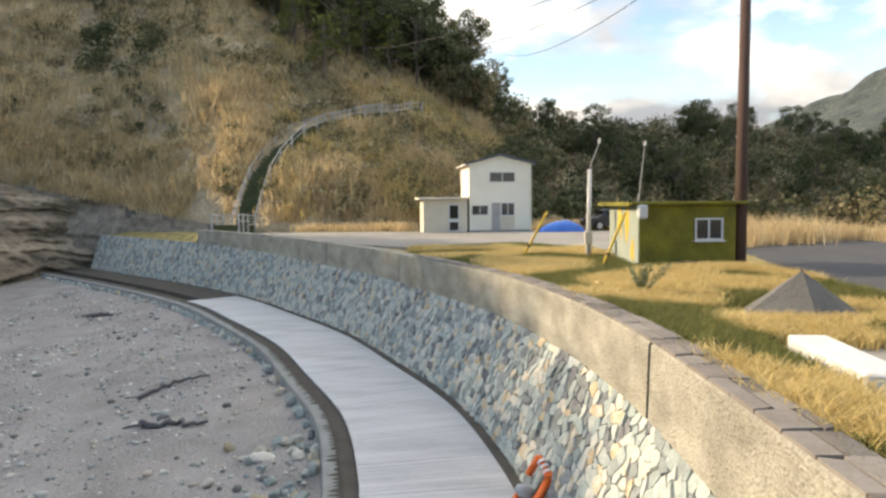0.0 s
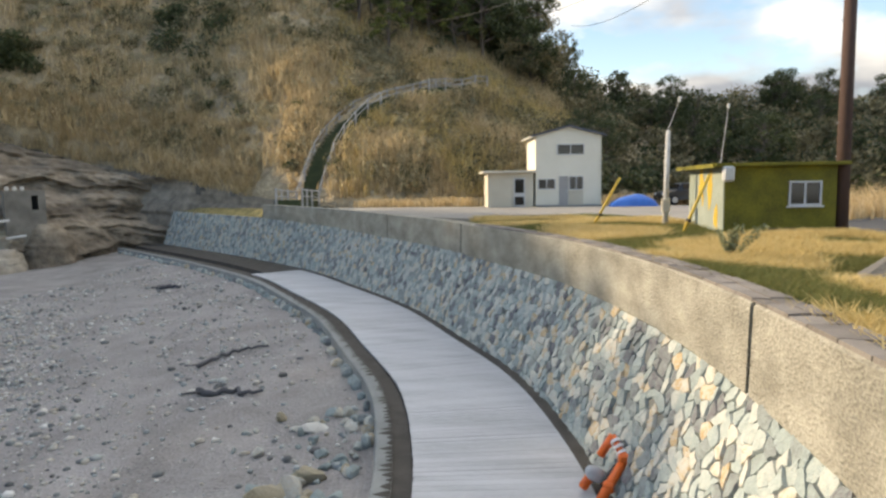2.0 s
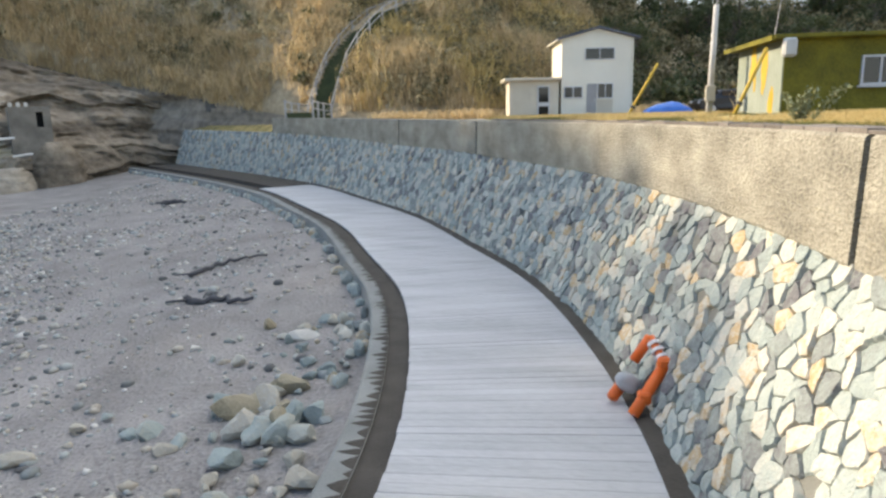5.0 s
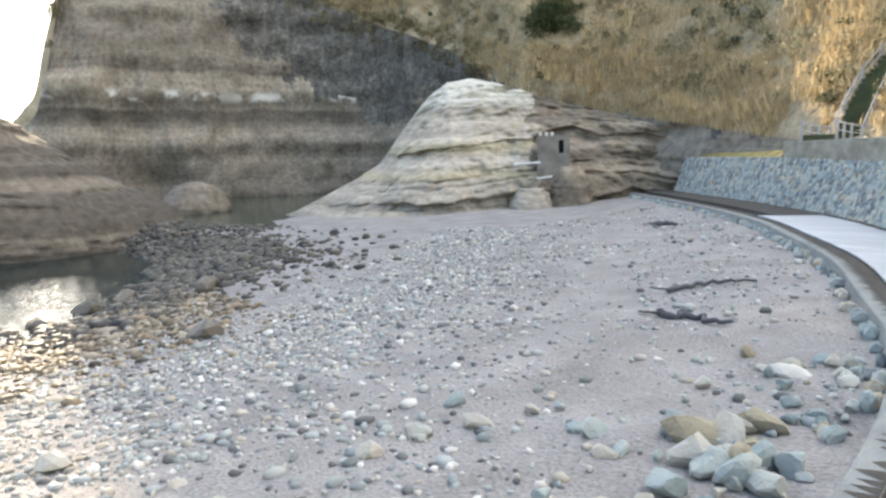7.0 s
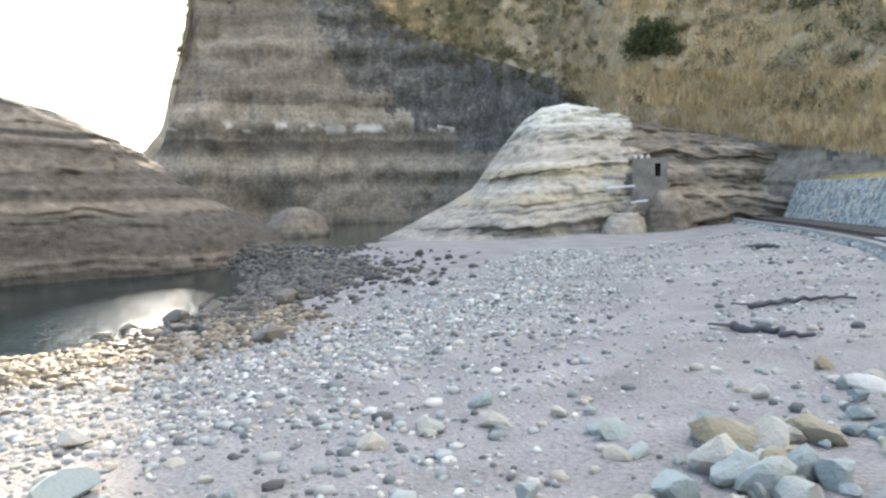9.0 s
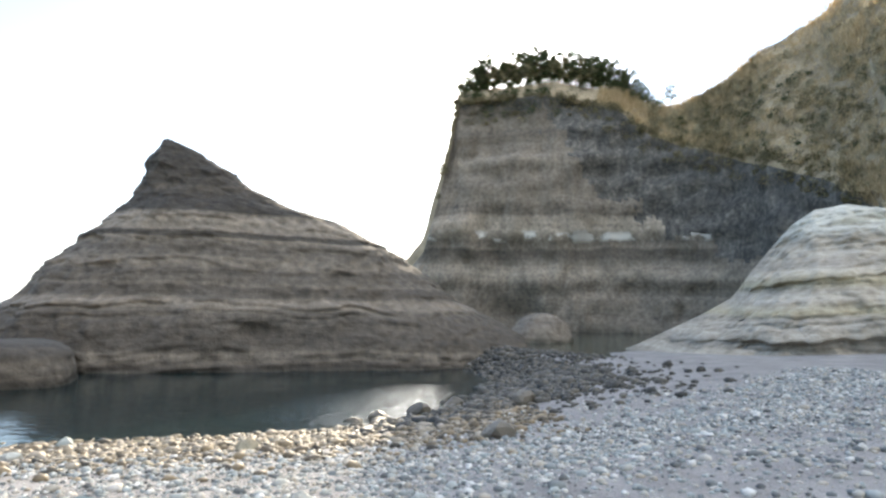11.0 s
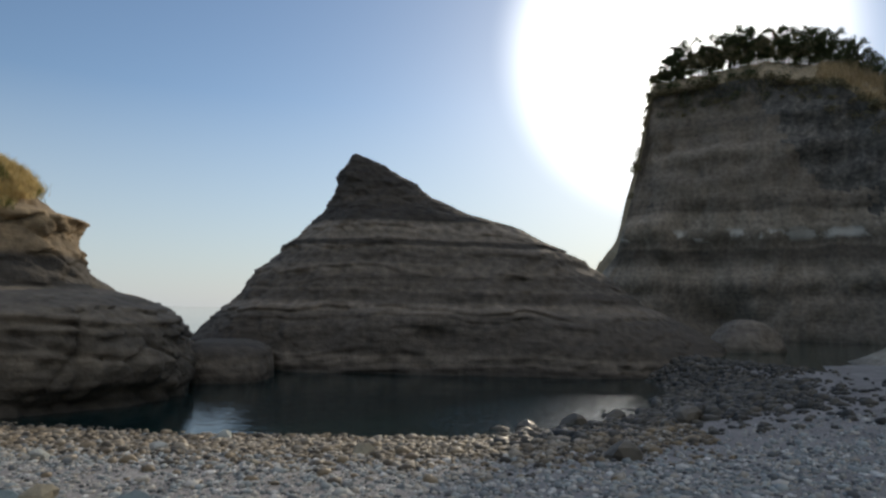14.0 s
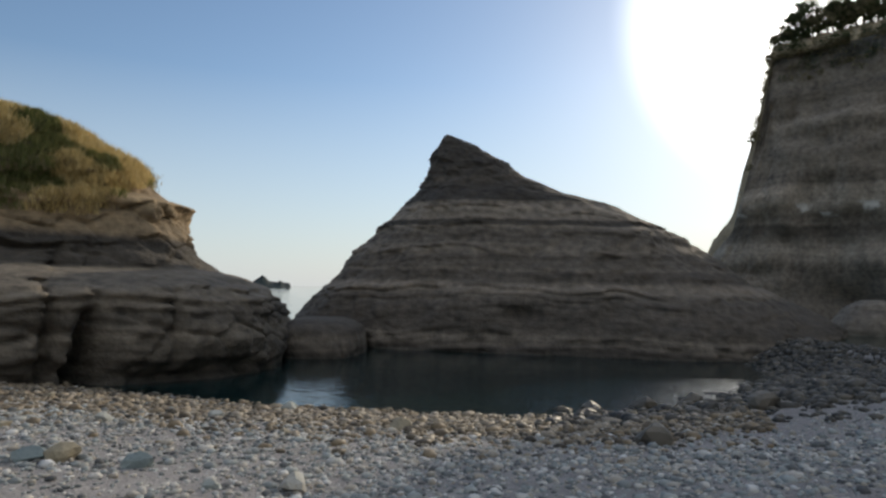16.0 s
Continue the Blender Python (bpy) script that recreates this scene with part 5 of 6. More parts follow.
# loose nature: blades, leaves, stones
def scatter_mesh(name, verts, faces_per, count_v, material, label, category, kind="stuff", smooth=False):
    """One object of many small like-built pieces: verts (n, k, 3) with the same faces for each."""
    n = len(verts)
    f = np.asarray(faces_per)
    allf = (np.arange(n)[:, None, None] * count_v + f[None]).reshape(-1, f.shape[1])
    me = bpy.data.meshes.new(name)
    me.vertices.add(n * count_v)
    me.vertices.foreach_set("co", np.ascontiguousarray(verts.reshape(-1), dtype=np.float32))
    k = f.shape[1]
    me.loops.add(len(allf) * k)
    me.loops.foreach_set("vertex_index", allf.reshape(-1).astype(np.int32))
    me.polygons.add(len(allf))
    me.polygons.foreach_set("loop_start", (np.arange(len(allf)) * k).astype(np.int32))
    if smooth:
        me.polygons.foreach_set("use_smooth", np.ones(len(allf), dtype=bool))
    me.materials.append(material)
    me.update(calc_edges=True)
    ob = new(name, me)
    return tagged(ob, label, category, kind=kind) if label else ob


def blades(pts, height, width, per, rng, lean=0.45, spread_r=0.2):
    """Bent blades of grass round each point."""
    p = np.repeat(np.asarray(pts, float), per, axis=0)
    n = len(p)
    h = np.repeat(np.broadcast_to(height, len(pts)), per) * rng.uniform(0.55, 1.15, n)
    a = rng.uniform(0, 2 * np.pi, n)
    off = rng.normal(0, 1, (n, 2)) * (spread_r * np.repeat(np.broadcast_to(height, len(pts)), per))[:, None]
    base = p + np.c_[off, np.zeros(n)]
    w = width * rng.uniform(0.6, 1.3, n)
    side = np.c_[np.cos(a), np.sin(a), np.zeros(n)]
    b = rng.uniform(0, 2 * np.pi, n)
    tip = np.c_[np.cos(b) * h * lean, np.sin(b) * h * lean, h]
    mid = tip * np.array([0.3, 0.3, 0.62])
    v = np.stack([base - side * w[:, None] / 2 - [0, 0, 0.05], base + side * w[:, None] / 2 - [0, 0, 0.05], base + mid + side * w[:, None] * 0.35, base + mid - side * w[:, None] * 0.35, base + tip], 1)
    return v


BLADE_F = [(0, 1, 2), (0, 2, 3), (3, 2, 4)]


def leaf_quads(centres, radii, per, size, rng, flat=0.75):
    """Small leaves in a shell round each centre."""
    c = np.repeat(np.asarray(centres, float), per, axis=0)
    r = np.repeat(np.broadcast_to(radii, len(centres)), per)
    n = len(c)
    d = rng.normal(0, 1, (n, 3))
    d /= np.linalg.norm(d, axis=1)[:, None]
    p = c + d * (r * rng.uniform(0.45, 1.08, n))[:, None] * [1, 1, flat]
    u = rng.normal(0, 1, (n, 3))
    u /= np.linalg.norm(u, axis=1)[:, None]
    w = np.cross(u, d + rng.normal(0, 0.6, (n, 3)))
    w /= np.linalg.norm(w, axis=1)[:, None] + 1e-6
    s = size * rng.uniform(0.5, 1.4, n)[:, None]
    return np.stack([p - u * s, p + w * s * 0.55, p + u * s, p - w * s * 0.55], 1)


QUAD_F = [(0, 1, 2, 3)]
PHI = (1 + 5 ** 0.5) / 2
ICO_V = np.array([(-1, PHI, 0), (1, PHI, 0), (-1, -PHI, 0), (1, -PHI, 0), (0, -1, PHI), (0, 1, PHI), (0, -1, -PHI), (0, 1, -PHI), (PHI, 0, -1), (PHI, 0, 1), (-PHI, 0, -1), (-PHI, 0, 1)]) / math.hypot(1, PHI)
ICO_F = [(0, 11, 5), (0, 5, 1), (0, 1, 7), (0, 7, 10), (0, 10, 11), (1, 5, 9), (5, 11, 4), (11, 10, 2), (10, 7, 6), (7, 1, 8), (3, 9, 4), (3, 4, 2), (3, 2, 6), (3, 6, 8), (3, 8, 9), (4, 9, 5), (2, 4, 11), (6, 2, 10), (8, 6, 7), (9, 8, 1)]


def pebbles(name, x, y, size, material, label, rng, sink=0.25):
    n = len(x)
    z = beach_height(x, y)
    sc = np.stack([size * rng.uniform(0.75, 1.35, n), size * rng.uniform(0.6, 1.0, n), size * rng.uniform(0.4, 0.75, n)], 1)
    v = ICO_V[None] * rng.uniform(0.78, 1.2, (n, 12, 1)) * sc[:, None]
    a = rng.uniform(0, 2 * np.pi, n)
    c, s = np.cos(a)[:, None], np.sin(a)[:, None]
    v = np.stack([v[..., 0] * c - v[..., 1] * s, v[..., 0] * s + v[..., 1] * c, v[..., 2]], -1)
    wob = np.array([0.07 * noise.noise((p * 0.6, q * 0.6, 0)) + 0.03 * noise.noise((p * 2.1, q * 2.1, 3)) for p, q in zip(x, y)])
    v += np.c_[x, y, z + wob + sc[:, 2] * (1 - 2 * sink) * 0.6][:, None]
    return scatter_mesh(name, v, ICO_F, 12, material, label, "pebbles")


def beach_spots(n, x0, x1, y0, y1, rng, keep):
    out = []
    total = 0
    while total < n:
        x, y = rng.uniform(x0, x1, n), rng.uniform(y0, y1, n)
        ok = rng.random(n) < keep(x, y)
        out.append(np.c_[x[ok], y[ok]])
        total += ok.sum()
    return np.vstack(out)[:n].T


def shore_x(y):
    return np.interp(y, SHORE[:, 1], SHORE[:, 0])


def gauss(v, m, s):
    return np.exp(-((v - m) / s) ** 2)


def band(x, y):
    """Density of the grey pebble band, which runs obliquely over the beach."""
    mid = np.interp(y, [-30, -10, 0, 6.7, 12, 19, 30], [-18, -17, -16, -15.6, -17, -20.5, -31])
    half = np.interp(y, [-30, -8, 2, 7, 20, 30], [6, 5.5, 4.8, 3.6, 4.2, 4])
    patch = np.array([0.75 + 0.5 * noise.noise((a * 0.35, b * 0.35, 9)) for a, b in zip(x, y)])
    return np.clip(gauss(x, mid, half) * patch, 0, 1) * (x < shore_x(y) - 0.3)


def build_pebbles():
    rng = np.random.default_rng(11)
    x, y = beach_spots(32000, -34, -4.5, -26, 30, rng, band)
    pebbles("pebbles", x, y, np.clip(rng.lognormal(-3.2, 0.5, len(x)), 0.022, 0.18), M_PEBBLE, "grey and blue-green rounded pebbles across the beach", rng)
    sparse = lambda a, b: np.clip(0.35 + 0.6 * np.array([noise.noise((p * 0.25, q * 0.25, 2)) for p, q in zip(a, b)]), 0.04, 1) * (a < shore_x(b) - 0.15)
    x, y = beach_spots(7500, -30, -2.4, 4, 46, rng, sparse)
    pebbles("pebbles", x, y, np.clip(rng.lognormal(-3.25, 0.6, len(x)), 0.015, 0.15), M_PEBBLE, "small scattered stones on the damp sand", rng)
    x, y = beach_spots(3000, -14, -3.5, -8, 9, rng, sparse)
    pebbles("pebbles", x, y, np.clip(rng.lognormal(-3.0, 0.5, len(x)), 0.02, 0.13), M_PEBBLE, "loose stones on the sand near the steps", rng)

    def near_water(a, b):
        d = beach_height(a, b)
        return gauss(d, -3.0, 0.55) * (b < 13)
    x, y = beach_spots(13000, -40, -14, -26, 13, rng, near_water)
    pebbles("cobbles", x, y, np.clip(rng.lognormal(-2.35, 0.42, len(x)), 0.05, 0.3), M_COBBLE, "brown wet cobbles along the water's edge", rng)

    def bar(a, b):
        t = gauss(a, -50, 12) * gauss(b, np.interp(a, [-62, -40], [17, 16]), 4.5)
        return np.clip(t * 1.4, 0, 1) + 0.35 * gauss(beach_height(a, b), -3.3, 0.4) * (b > 5) * (a > -45)
    x, y = beach_spots(6500, -66, -26, 3, 27, rng, bar)
    pebbles("cobbles", x, y, np.clip(rng.lognormal(-1.8, 0.45, len(x)), 0.08, 0.5), M_DARKROCK, "dark wet rocks on the bar between sea and pool", rng)


build_pebbles()


def boulder_meshes():
    out = []
    for k in range(7):
        bm = bmesh.new()
        bmesh.ops.create_icosphere(bm, subdivisions=2, radius=1.0)
        for v in bm.verts:
            p = v.co.copy()
            v.co = p * (1 + 0.28 * noise.noise(p * 1.1 + Vector((k * 9, 0, 0))) + 0.1 * noise.noise(p * 2.7 + Vector((0, k * 5, 0))))
            for j in range(9):
                nrm = Vector((math.sin(k * 3 + j * 2.1), math.cos(k * 1.7 + j * 4), 0.9 * math.sin(k * 2.3 + j * 1.9))).normalized()
                dd = v.co.dot(nrm) - 0.66 - 0.1 * math.sin(j * 5 + k)
                if dd > 0:
                    v.co -= nrm * dd * 0.95
        me = bpy.data.meshes.new("boulder")
        bm.to_mesh(me)
        bm.free()
        me.materials.append(M_BOULDER)
        out.append(me)
    return out


BOULDERS = boulder_meshes()
PALE = [m.copy() for m in BOULDERS[:2]]
for me in PALE:
    me.materials[0] = M_WHITESTONE
DARKB = [m.copy() for m in BOULDERS[2:5]]
for me in DARKB:
    me.materials[0] = M_DARKROCK
TANB = [m.copy() for m in BOULDERS[:4]]
M_TANROCK = surface("tan_boulder", [(0.2, 0.17, 0.11), (0.3, 0.26, 0.18), (0.37, 0.33, 0.25)], size=0.5, grain=0.04)
for me in TANB:
    me.materials[0] = M_TANROCK


def boulder(mesh, x, y, sx, sy, sz, turn, label, group="boulders by the kerb"):
    ob = new("boulder", mesh)
    z = float(beach_height(np.array([x]), np.array([y]))[0])
    ob.matrix_basis = pose(x, y, z + sz * 0.45, 0, 0, turn) @ Matrix.Diagonal((sx, sy, sz, 1))
    return tagged(ob, label, "boulder", group)


def build_boulders():
    rng = random.Random(21)
    boulder(PALE[0], -5.3, 14.2, 0.36, 0.19, 0.13, 15, "pale flat boulder lying on the sand")
    boulder(TANB[0], -4.95, 11.0, 0.46, 0.24, 0.22, 20, "tan rounded boulder among grey ones")
    boulder(TANB[1], -4.45, 11.8, 0.36, 0.25, 0.2, -20, "tan boulder with a flat top")
    boulder(BOULDERS[2], -4.55, 10.35, 0.3, 0.24, 0.26, 40, "blue-green angular boulder near the kerb")
    boulder(BOULDERS[3], -4.75, 15.0, 0.19, 0.17, 0.17, 0, "blue-grey stone standing on the sand")
    boulder(BOULDERS[0], -6.05, 10.4, 0.28, 0.2, 0.19, 70, "grey rounded boulder on the sand")
    boulder(BOULDERS[1], -5.25, 11.1, 0.22, 0.3, 0.26, 10, "blue-grey upright boulder on the sand")
    boulder(PALE[1], -7.5, 13.9, 0.13, 0.11, 0.1, 0, "small pale round stone on the sand")
    boulder(TANB[2], -4.6, 16.8, 0.2, 0.14, 0.13, 30, "small tan stone near the kerb")
    boulder(BOULDERS[4], -7.9, 9.85, 0.36, 0.16, 0.14, 5, "long grey-green stone half sunk in sand")
    boulder(DARKB[0], -32.1, 13.1, 0.95, 0.7, 0.55, 0, "dark weedy rock on the lower beach", "weedy rocks")
    boulder(DARKB[1], -20.7, 9.7, 0.7, 0.55, 0.42, 50, "dark weedy rock on the lower beach", "weedy rocks")
    boulder(DARKB[2], -32.6, 6.2, 0.9, 0.5, 0.4, 20, "dark wet rock at the water's edge", "weedy rocks")
    boulder(DARKB[1], -34.5, 8.4, 0.8, 0.5, 0.45, 80, "dark wet rock at the water's edge", "weedy rocks")
    boulder(DARKB[0], -36.5, 10.4, 0.6, 0.5, 0.4, 130, "dark wet rock at the water's edge", "weedy rocks")
    for k in range(110):
        y = rng.uniform(7.2, 15.2)
        x = float(shore_x(y)) - 0.3 - abs(rng.gauss(0, 1.1))
        s = rng.choice((0.08, 0.1, 0.13, 0.16, 0.2, 0.26)) * (0.95 if y < 12 else 0.7)
        me = rng.choice(BOULDERS + BOULDERS + TANB[:2])
        boulder(me, x, y, s * rng.uniform(0.9, 1.4), s * rng.uniform(0.7, 1.0), s * rng.uniform(0.6, 0.95), rng.uniform(0, 360), "grey or tan weathered boulder beside the kerb")
    for k in range(26):
        x, y = rng.uniform(-11, -4), rng.uniform(3.5, 12)
        s = rng.choice((0.1, 0.12, 0.16, 0.22))
        boulder(rng.choice(BOULDERS), x, y, s * 1.2, s, s * 0.7, rng.uniform(0, 360), "grey stone resting on the beach sand", "beach stones")
    for k in range(26):
        x, y = rng.uniform(-26, -8), rng.uniform(-14, 5)
        s = rng.choice((0.16, 0.2, 0.28, 0.36))
        boulder(rng.choice(BOULDERS + TANB), x, y, s * 1.2, s, s * 0.7, rng.uniform(0, 360), "rounded stone among the beach pebbles", "beach stones")


build_boulders()


def build_driftwood():
    for pts, r in (([(-9.9, 17.3), (-9.3, 16.9), (-8.7, 17.1), (-8.2, 16.8), (-7.6, 16.95)], 0.11), ([(-11.3, 19.6), (-10.9, 20.8), (-10.4, 21.3), (-9.6, 21.6)], 0.08), ([(-22, 34), (-21.3, 34.3), (-20.5, 34.0)], 0.16)):
        d = new("driftwood", None)
        tagged(d, "dark grey twisted driftwood lying on the sand", "driftwood", "driftwood")
        fine, _s = resample(pts, 0.22)
        pts = [(x + 0.07 * math.sin(k * 2.3), y + 0.08 * math.sin(k * 3.7 + 1)) for k, (x, y) in enumerate(fine)]
        q = [(x, y, float(beach_height(np.array([x]), np.array([y]))[0]) + r * 0.5 + 0.06 * (k % 2)) for k, (x, y) in enumerate(pts)]
        part("branch", tubed(q, r, 8, r * 0.4), M_DRIFT, d, smooth=True)
        m = q[1]
        part("twig", tubed([m, (m[0] - 0.4, m[1] - 0.35, m[2] + 0.02)], r * 0.45, 6, r * 0.2), M_DRIFT, d, smooth=True)


build_driftwood()


def hill_height(x, y):
    dx, dy = x - EYE1[0], y - EYE1[1]
    az, r = math.degrees(math.atan2(-dx, dy)), math.hypot(dx, dy)
    lo, hi = 0.4, 1.0
    for _ in range(18):
        m = (lo + hi) / 2
        p, _h = hill_point(az, m)
        if math.hypot(p.x - EYE1[0], p.y - EYE1[1]) < r:
            lo = m
        else:
            hi = m
    return hill_surface(az, lo).z


def hill_spots(n, a0, a1, s0, s1, rng):
    return np.array([tuple(hill_surface(a1 + (a0 - a1) * rng.random(), s0 + (s1 - s0) * rng.random() ** 0.9)) for _ in range(n)])


STAIR_LINE = [(-18.0, 43.6), (-18.6, 47.5), (-18.3, 52.5), (-16.3, 57.5), (-13.2, 60.5), (-9.6, 63.5), (-7.2, 66.5)]


def near_stairs(p):
    q = np.asarray(p)
    keep = np.ones(len(q), bool)
    line, _s = resample(STAIR_LINE, 0.5)
    for a, b in line:
        keep &= np.hypot(q[:, 0] - a, q[:, 1] - b) > 1.15
    return q[keep]


def build_hill_cover():
    rng = np.random.default_rng(5)
    p = near_stairs(np.vstack([hill_spots(9500, 52, -1, 0.42, 0.98, rng), hill_spots(2600, 24, 1, 0.405, 0.6, rng), hill_spots(2500, 70, 50, 0.42, 1.0, rng)]))
    clump = np.array([noise.noise(Vector(v) * 0.16) for v in p])
    v = blades(p, np.clip(0.85 + 1.1 * clump, 0.3, 1.8), 0.08, 11, rng, 0.4, 0.35)
    scatter_mesh("dry_grass", v, BLADE_F, 5, M_STRAW, "tall dry straw-coloured grass on the hillside", "grass")
    p = hill_spots(1300, 52, 27, 0.395, 0.47, rng)
    scatter_mesh("dry_grass", blades(p, 0.9, 0.08, 12, rng, 0.8, 0.4), BLADE_F, 5, M_STRAW, "dry grass hanging over the rock ledge", "grass")
    # yellower blades put the slope's sunlit glow into the grass colour
    p = near_stairs(hill_spots(2400, 19, -3, 0.405, 0.68, rng))
    p = p[np.array([noise.noise(Vector(v) * 0.14) for v in p]) > -0.12]
    scatter_mesh("dry_grass", blades(p, 1.1, 0.07, 11, rng, 0.5, 0.4), BLADE_F, 5, M_GOLD, "grass tinted sunlit gold on the slope behind the house", "grass")
    p = near_stairs(hill_spots(2600, 66, 0, 0.42, 0.98, rng))
    k = np.array([noise.noise(Vector(v) * 0.09 + Vector((40, 0, 0))) for v in p])
    p = p[k > 0.02]
    v = leaf_quads(p + [0, 0, 0.35], rng.uniform(0.5, 1.3, len(p)), 90, 0.13, rng, 0.65)
    scatter_mesh("shrubs", v, QUAD_F, 4, M_LEAF2, "dull olive shrubs among the dry grass", "shrubs")
    p = near_stairs(np.vstack([hill_spots(170, 46, 0, 0.42, 0.9, rng), hill_spots(80, 64, 50, 0.42, 0.8, rng)]))
    v = leaf_quads(p + [0, 0, 0.4], rng.uniform(0.5, 1.2, len(p)), 110, 0.13, rng, 0.75)
    scatter_mesh("shrubs", v, QUAD_F, 4, M_LEAF, "dark green shrubs on the hillside", "shrubs")
    # pale grey-green scrub in rounded clumps
    p = near_stairs(np.vstack([hill_spots(520, 48, 12, 0.42, 0.85, rng), hill_spots(260, 66, 46, 0.42, 0.9, rng), hill_spots(110, 18, 0, 0.42, 0.7, rng)]))
    v = leaf_quads(p + [0, 0, 0.35], rng.uniform(0.5, 1.5, len(p)), 150, 0.12, rng, 0.7)
    scatter_mesh("shrubs", v, QUAD_F, 4, M_SAGE, "pale grey-green scrub on the dry hillside", "shrubs")
    # dark thicket on the upper slope under the pines
    p = near_stairs(np.vstack([hill_spots(190, 20, 0, 0.72, 0.95, rng), hill_spots(40, 36, 22, 0.72, 0.95, rng), hill_spots(26, 34, 27, 0.55, 0.62, rng)]))
    v = leaf_quads(p + [0, 0, 0.7], rng.uniform(0.8, 1.9, len(p)), 190, 0.15, rng, 0.8)
    scatter_mesh("thicket", v, QUAD_F, 4, M_LEAF, "dark green thicket below the hilltop pines", "thicket")
    # olive and golden scrub on the slope behind the house
    p = near_stairs(np.vstack([hill_spots(120, 14, -4, 0.41, 0.62, rng), hill_spots(90, 4, -20, 0.405, 0.6, rng)]))
    v = leaf_quads(p + [0, 0, 0.5], rng.uniform(0.6, 1.5, len(p)), 170, 0.12, rng, 0.8)
    scatter_mesh("shrubs", v, QUAD_F, 4, M_LEAF2, "olive-brown scrub on the slope behind the house", "shrubs")
    # woods behind the house and road
    p = hill_spots(420, -1, -36, 0.405, 1.0, rng)
    v = leaf_quads(p + [0, 0, 0.9], rng.uniform(1.1, 2.3, len(p)), 230, 0.19, rng, 0.85)
    pick = np.repeat(rng.random(len(p)) < 0.42, 230)
    scatter_mesh("thicket", v[pick], QUAD_F, 4, M_LEAF, "dark evergreen thicket behind the hut", "thicket")
    scatter_mesh("thicket", v[~pick], QUAD_F, 4, M_LEAF2, "brown-green thicket behind the house", "thicket")
    # brushwood along the cliff top
    p = np.vstack([hill_spots(210, 82.4, 65, 0.93, 1.03, rng), hill_spots(60, 82.6, 72, 0.36, 0.44, rng)])
    v = leaf_quads(p + [0, 0, 0.9], rng.uniform(0.6, 1.6, len(p)), 100, 0.14, rng, 1.1)
    scatter_mesh("thicket", v, QUAD_F, 4, M_LEAF, "dark brushwood along the cliff top", "thicket")
    p = np.array([tuple(hill_surface(82.4 + 1.5 * k, 1.0) + Vector((0.4, 0, 0.2))) for k in rng.random(60)])
    v = leaf_quads(p, rng.uniform(0.5, 1.4, len(p)), 60, 0.13, rng, 0.9)
    scatter_mesh("shrubs", v, QUAD_F, 4, M_LEAF2, "thin scrub clinging to the cliff edge", "shrubs")
    # shrubs on the dark upper cliff and the knob's back
    p = hill_spots(300, 84, 50, 0.36, 0.46, rng)
    v = leaf_quads(p, rng.uniform(0.5, 1.5, len(p)), 90, 0.16, rng, 0.7)
    scatter_mesh("shrubs", v, QUAD_F, 4, M_LEAF2, "scrub hanging over the cliff edge", "shrubs")


build_hill_cover()


def tree_model(name, seed, h, crown_r, clumps, per, leaf, material, label, pine=False):
    rng = np.random.default_rng(seed)
    t = thing(name, Matrix.Translation((0, 0, -500)), label, "tree", "hilltop trees")
    bm = bmesh.new()
    tube(bm, [(0, 0, -0.6), (0.08 * h * rng.normal() * 0.5, 0.1, h * 0.45), (0.1 * rng.normal(), 0.1 * rng.normal(), h * 0.92)], h * 0.028, 8, h * 0.008)
    cs, rs = [], []
    for k in range(clumps):
        f = rng.uniform(0.28, 1.0)
        a = rng.uniform(0, 6.283)
        rad = crown_r * (1.15 - 0.7 * f if pine else (1 - (2 * f - 1.25) ** 2) * 0.8 + 0.1) * rng.uniform(0.5, 1.1)
        c = (rad * math.cos(a), rad * math.sin(a), h * f)
        cs.append(c)
        rs.append(crown_r * rng.uniform(0.17, 0.34))
        if k % 2 == 0:
            tube(bm, [(0, 0, h * f * 0.75), (c[0] * 0.6, c[1] * 0.6, h * f * 0.93), c], h * 0.011, 5, h * 0.003)
    part("trunk", bm, M_BARK, t)
    v = leaf_quads(np.array(cs), np.array(rs), per, leaf, rng, 0.45 if pine else 0.75)
    cr = scatter_mesh("crown", v, QUAD_F, 4, material, "", "")
    cr.parent = t
    return t


TREES = [tree_model("tree", 1, 6.5, 2.6, 40, 62, 0.14, M_LEAF, "dark evergreen tree on the hill crest"), tree_model("tree", 2, 5.0, 2.8, 38, 62, 0.14, M_LEAF2, "dull olive broadleaf tree on the hill"),
         tree_model("pine_tree", 3, 9.0, 2.6, 34, 62, 0.14, M_PINE, "tall pine with layered yellow-green needles", True), tree_model("tree", 4, 7.5, 3.0, 46, 62, 0.15, M_LEAF, "broad dark tree on the hill crest")]


def plant(model, az, s, scale, turn, sink=0.3):
    p = hill_surface(az, s)
    return copy_thing(TREES[model], pose(p.x, p.y, p.z - sink, 0, 0, turn) @ Matrix.Diagonal((scale, scale, scale, 1)))


def plant_scaled(model, az, s, scale, turn):
    ob = plant(model, az, s, 1.0, turn)
    ob.scale = (scale, scale, scale)
    return ob


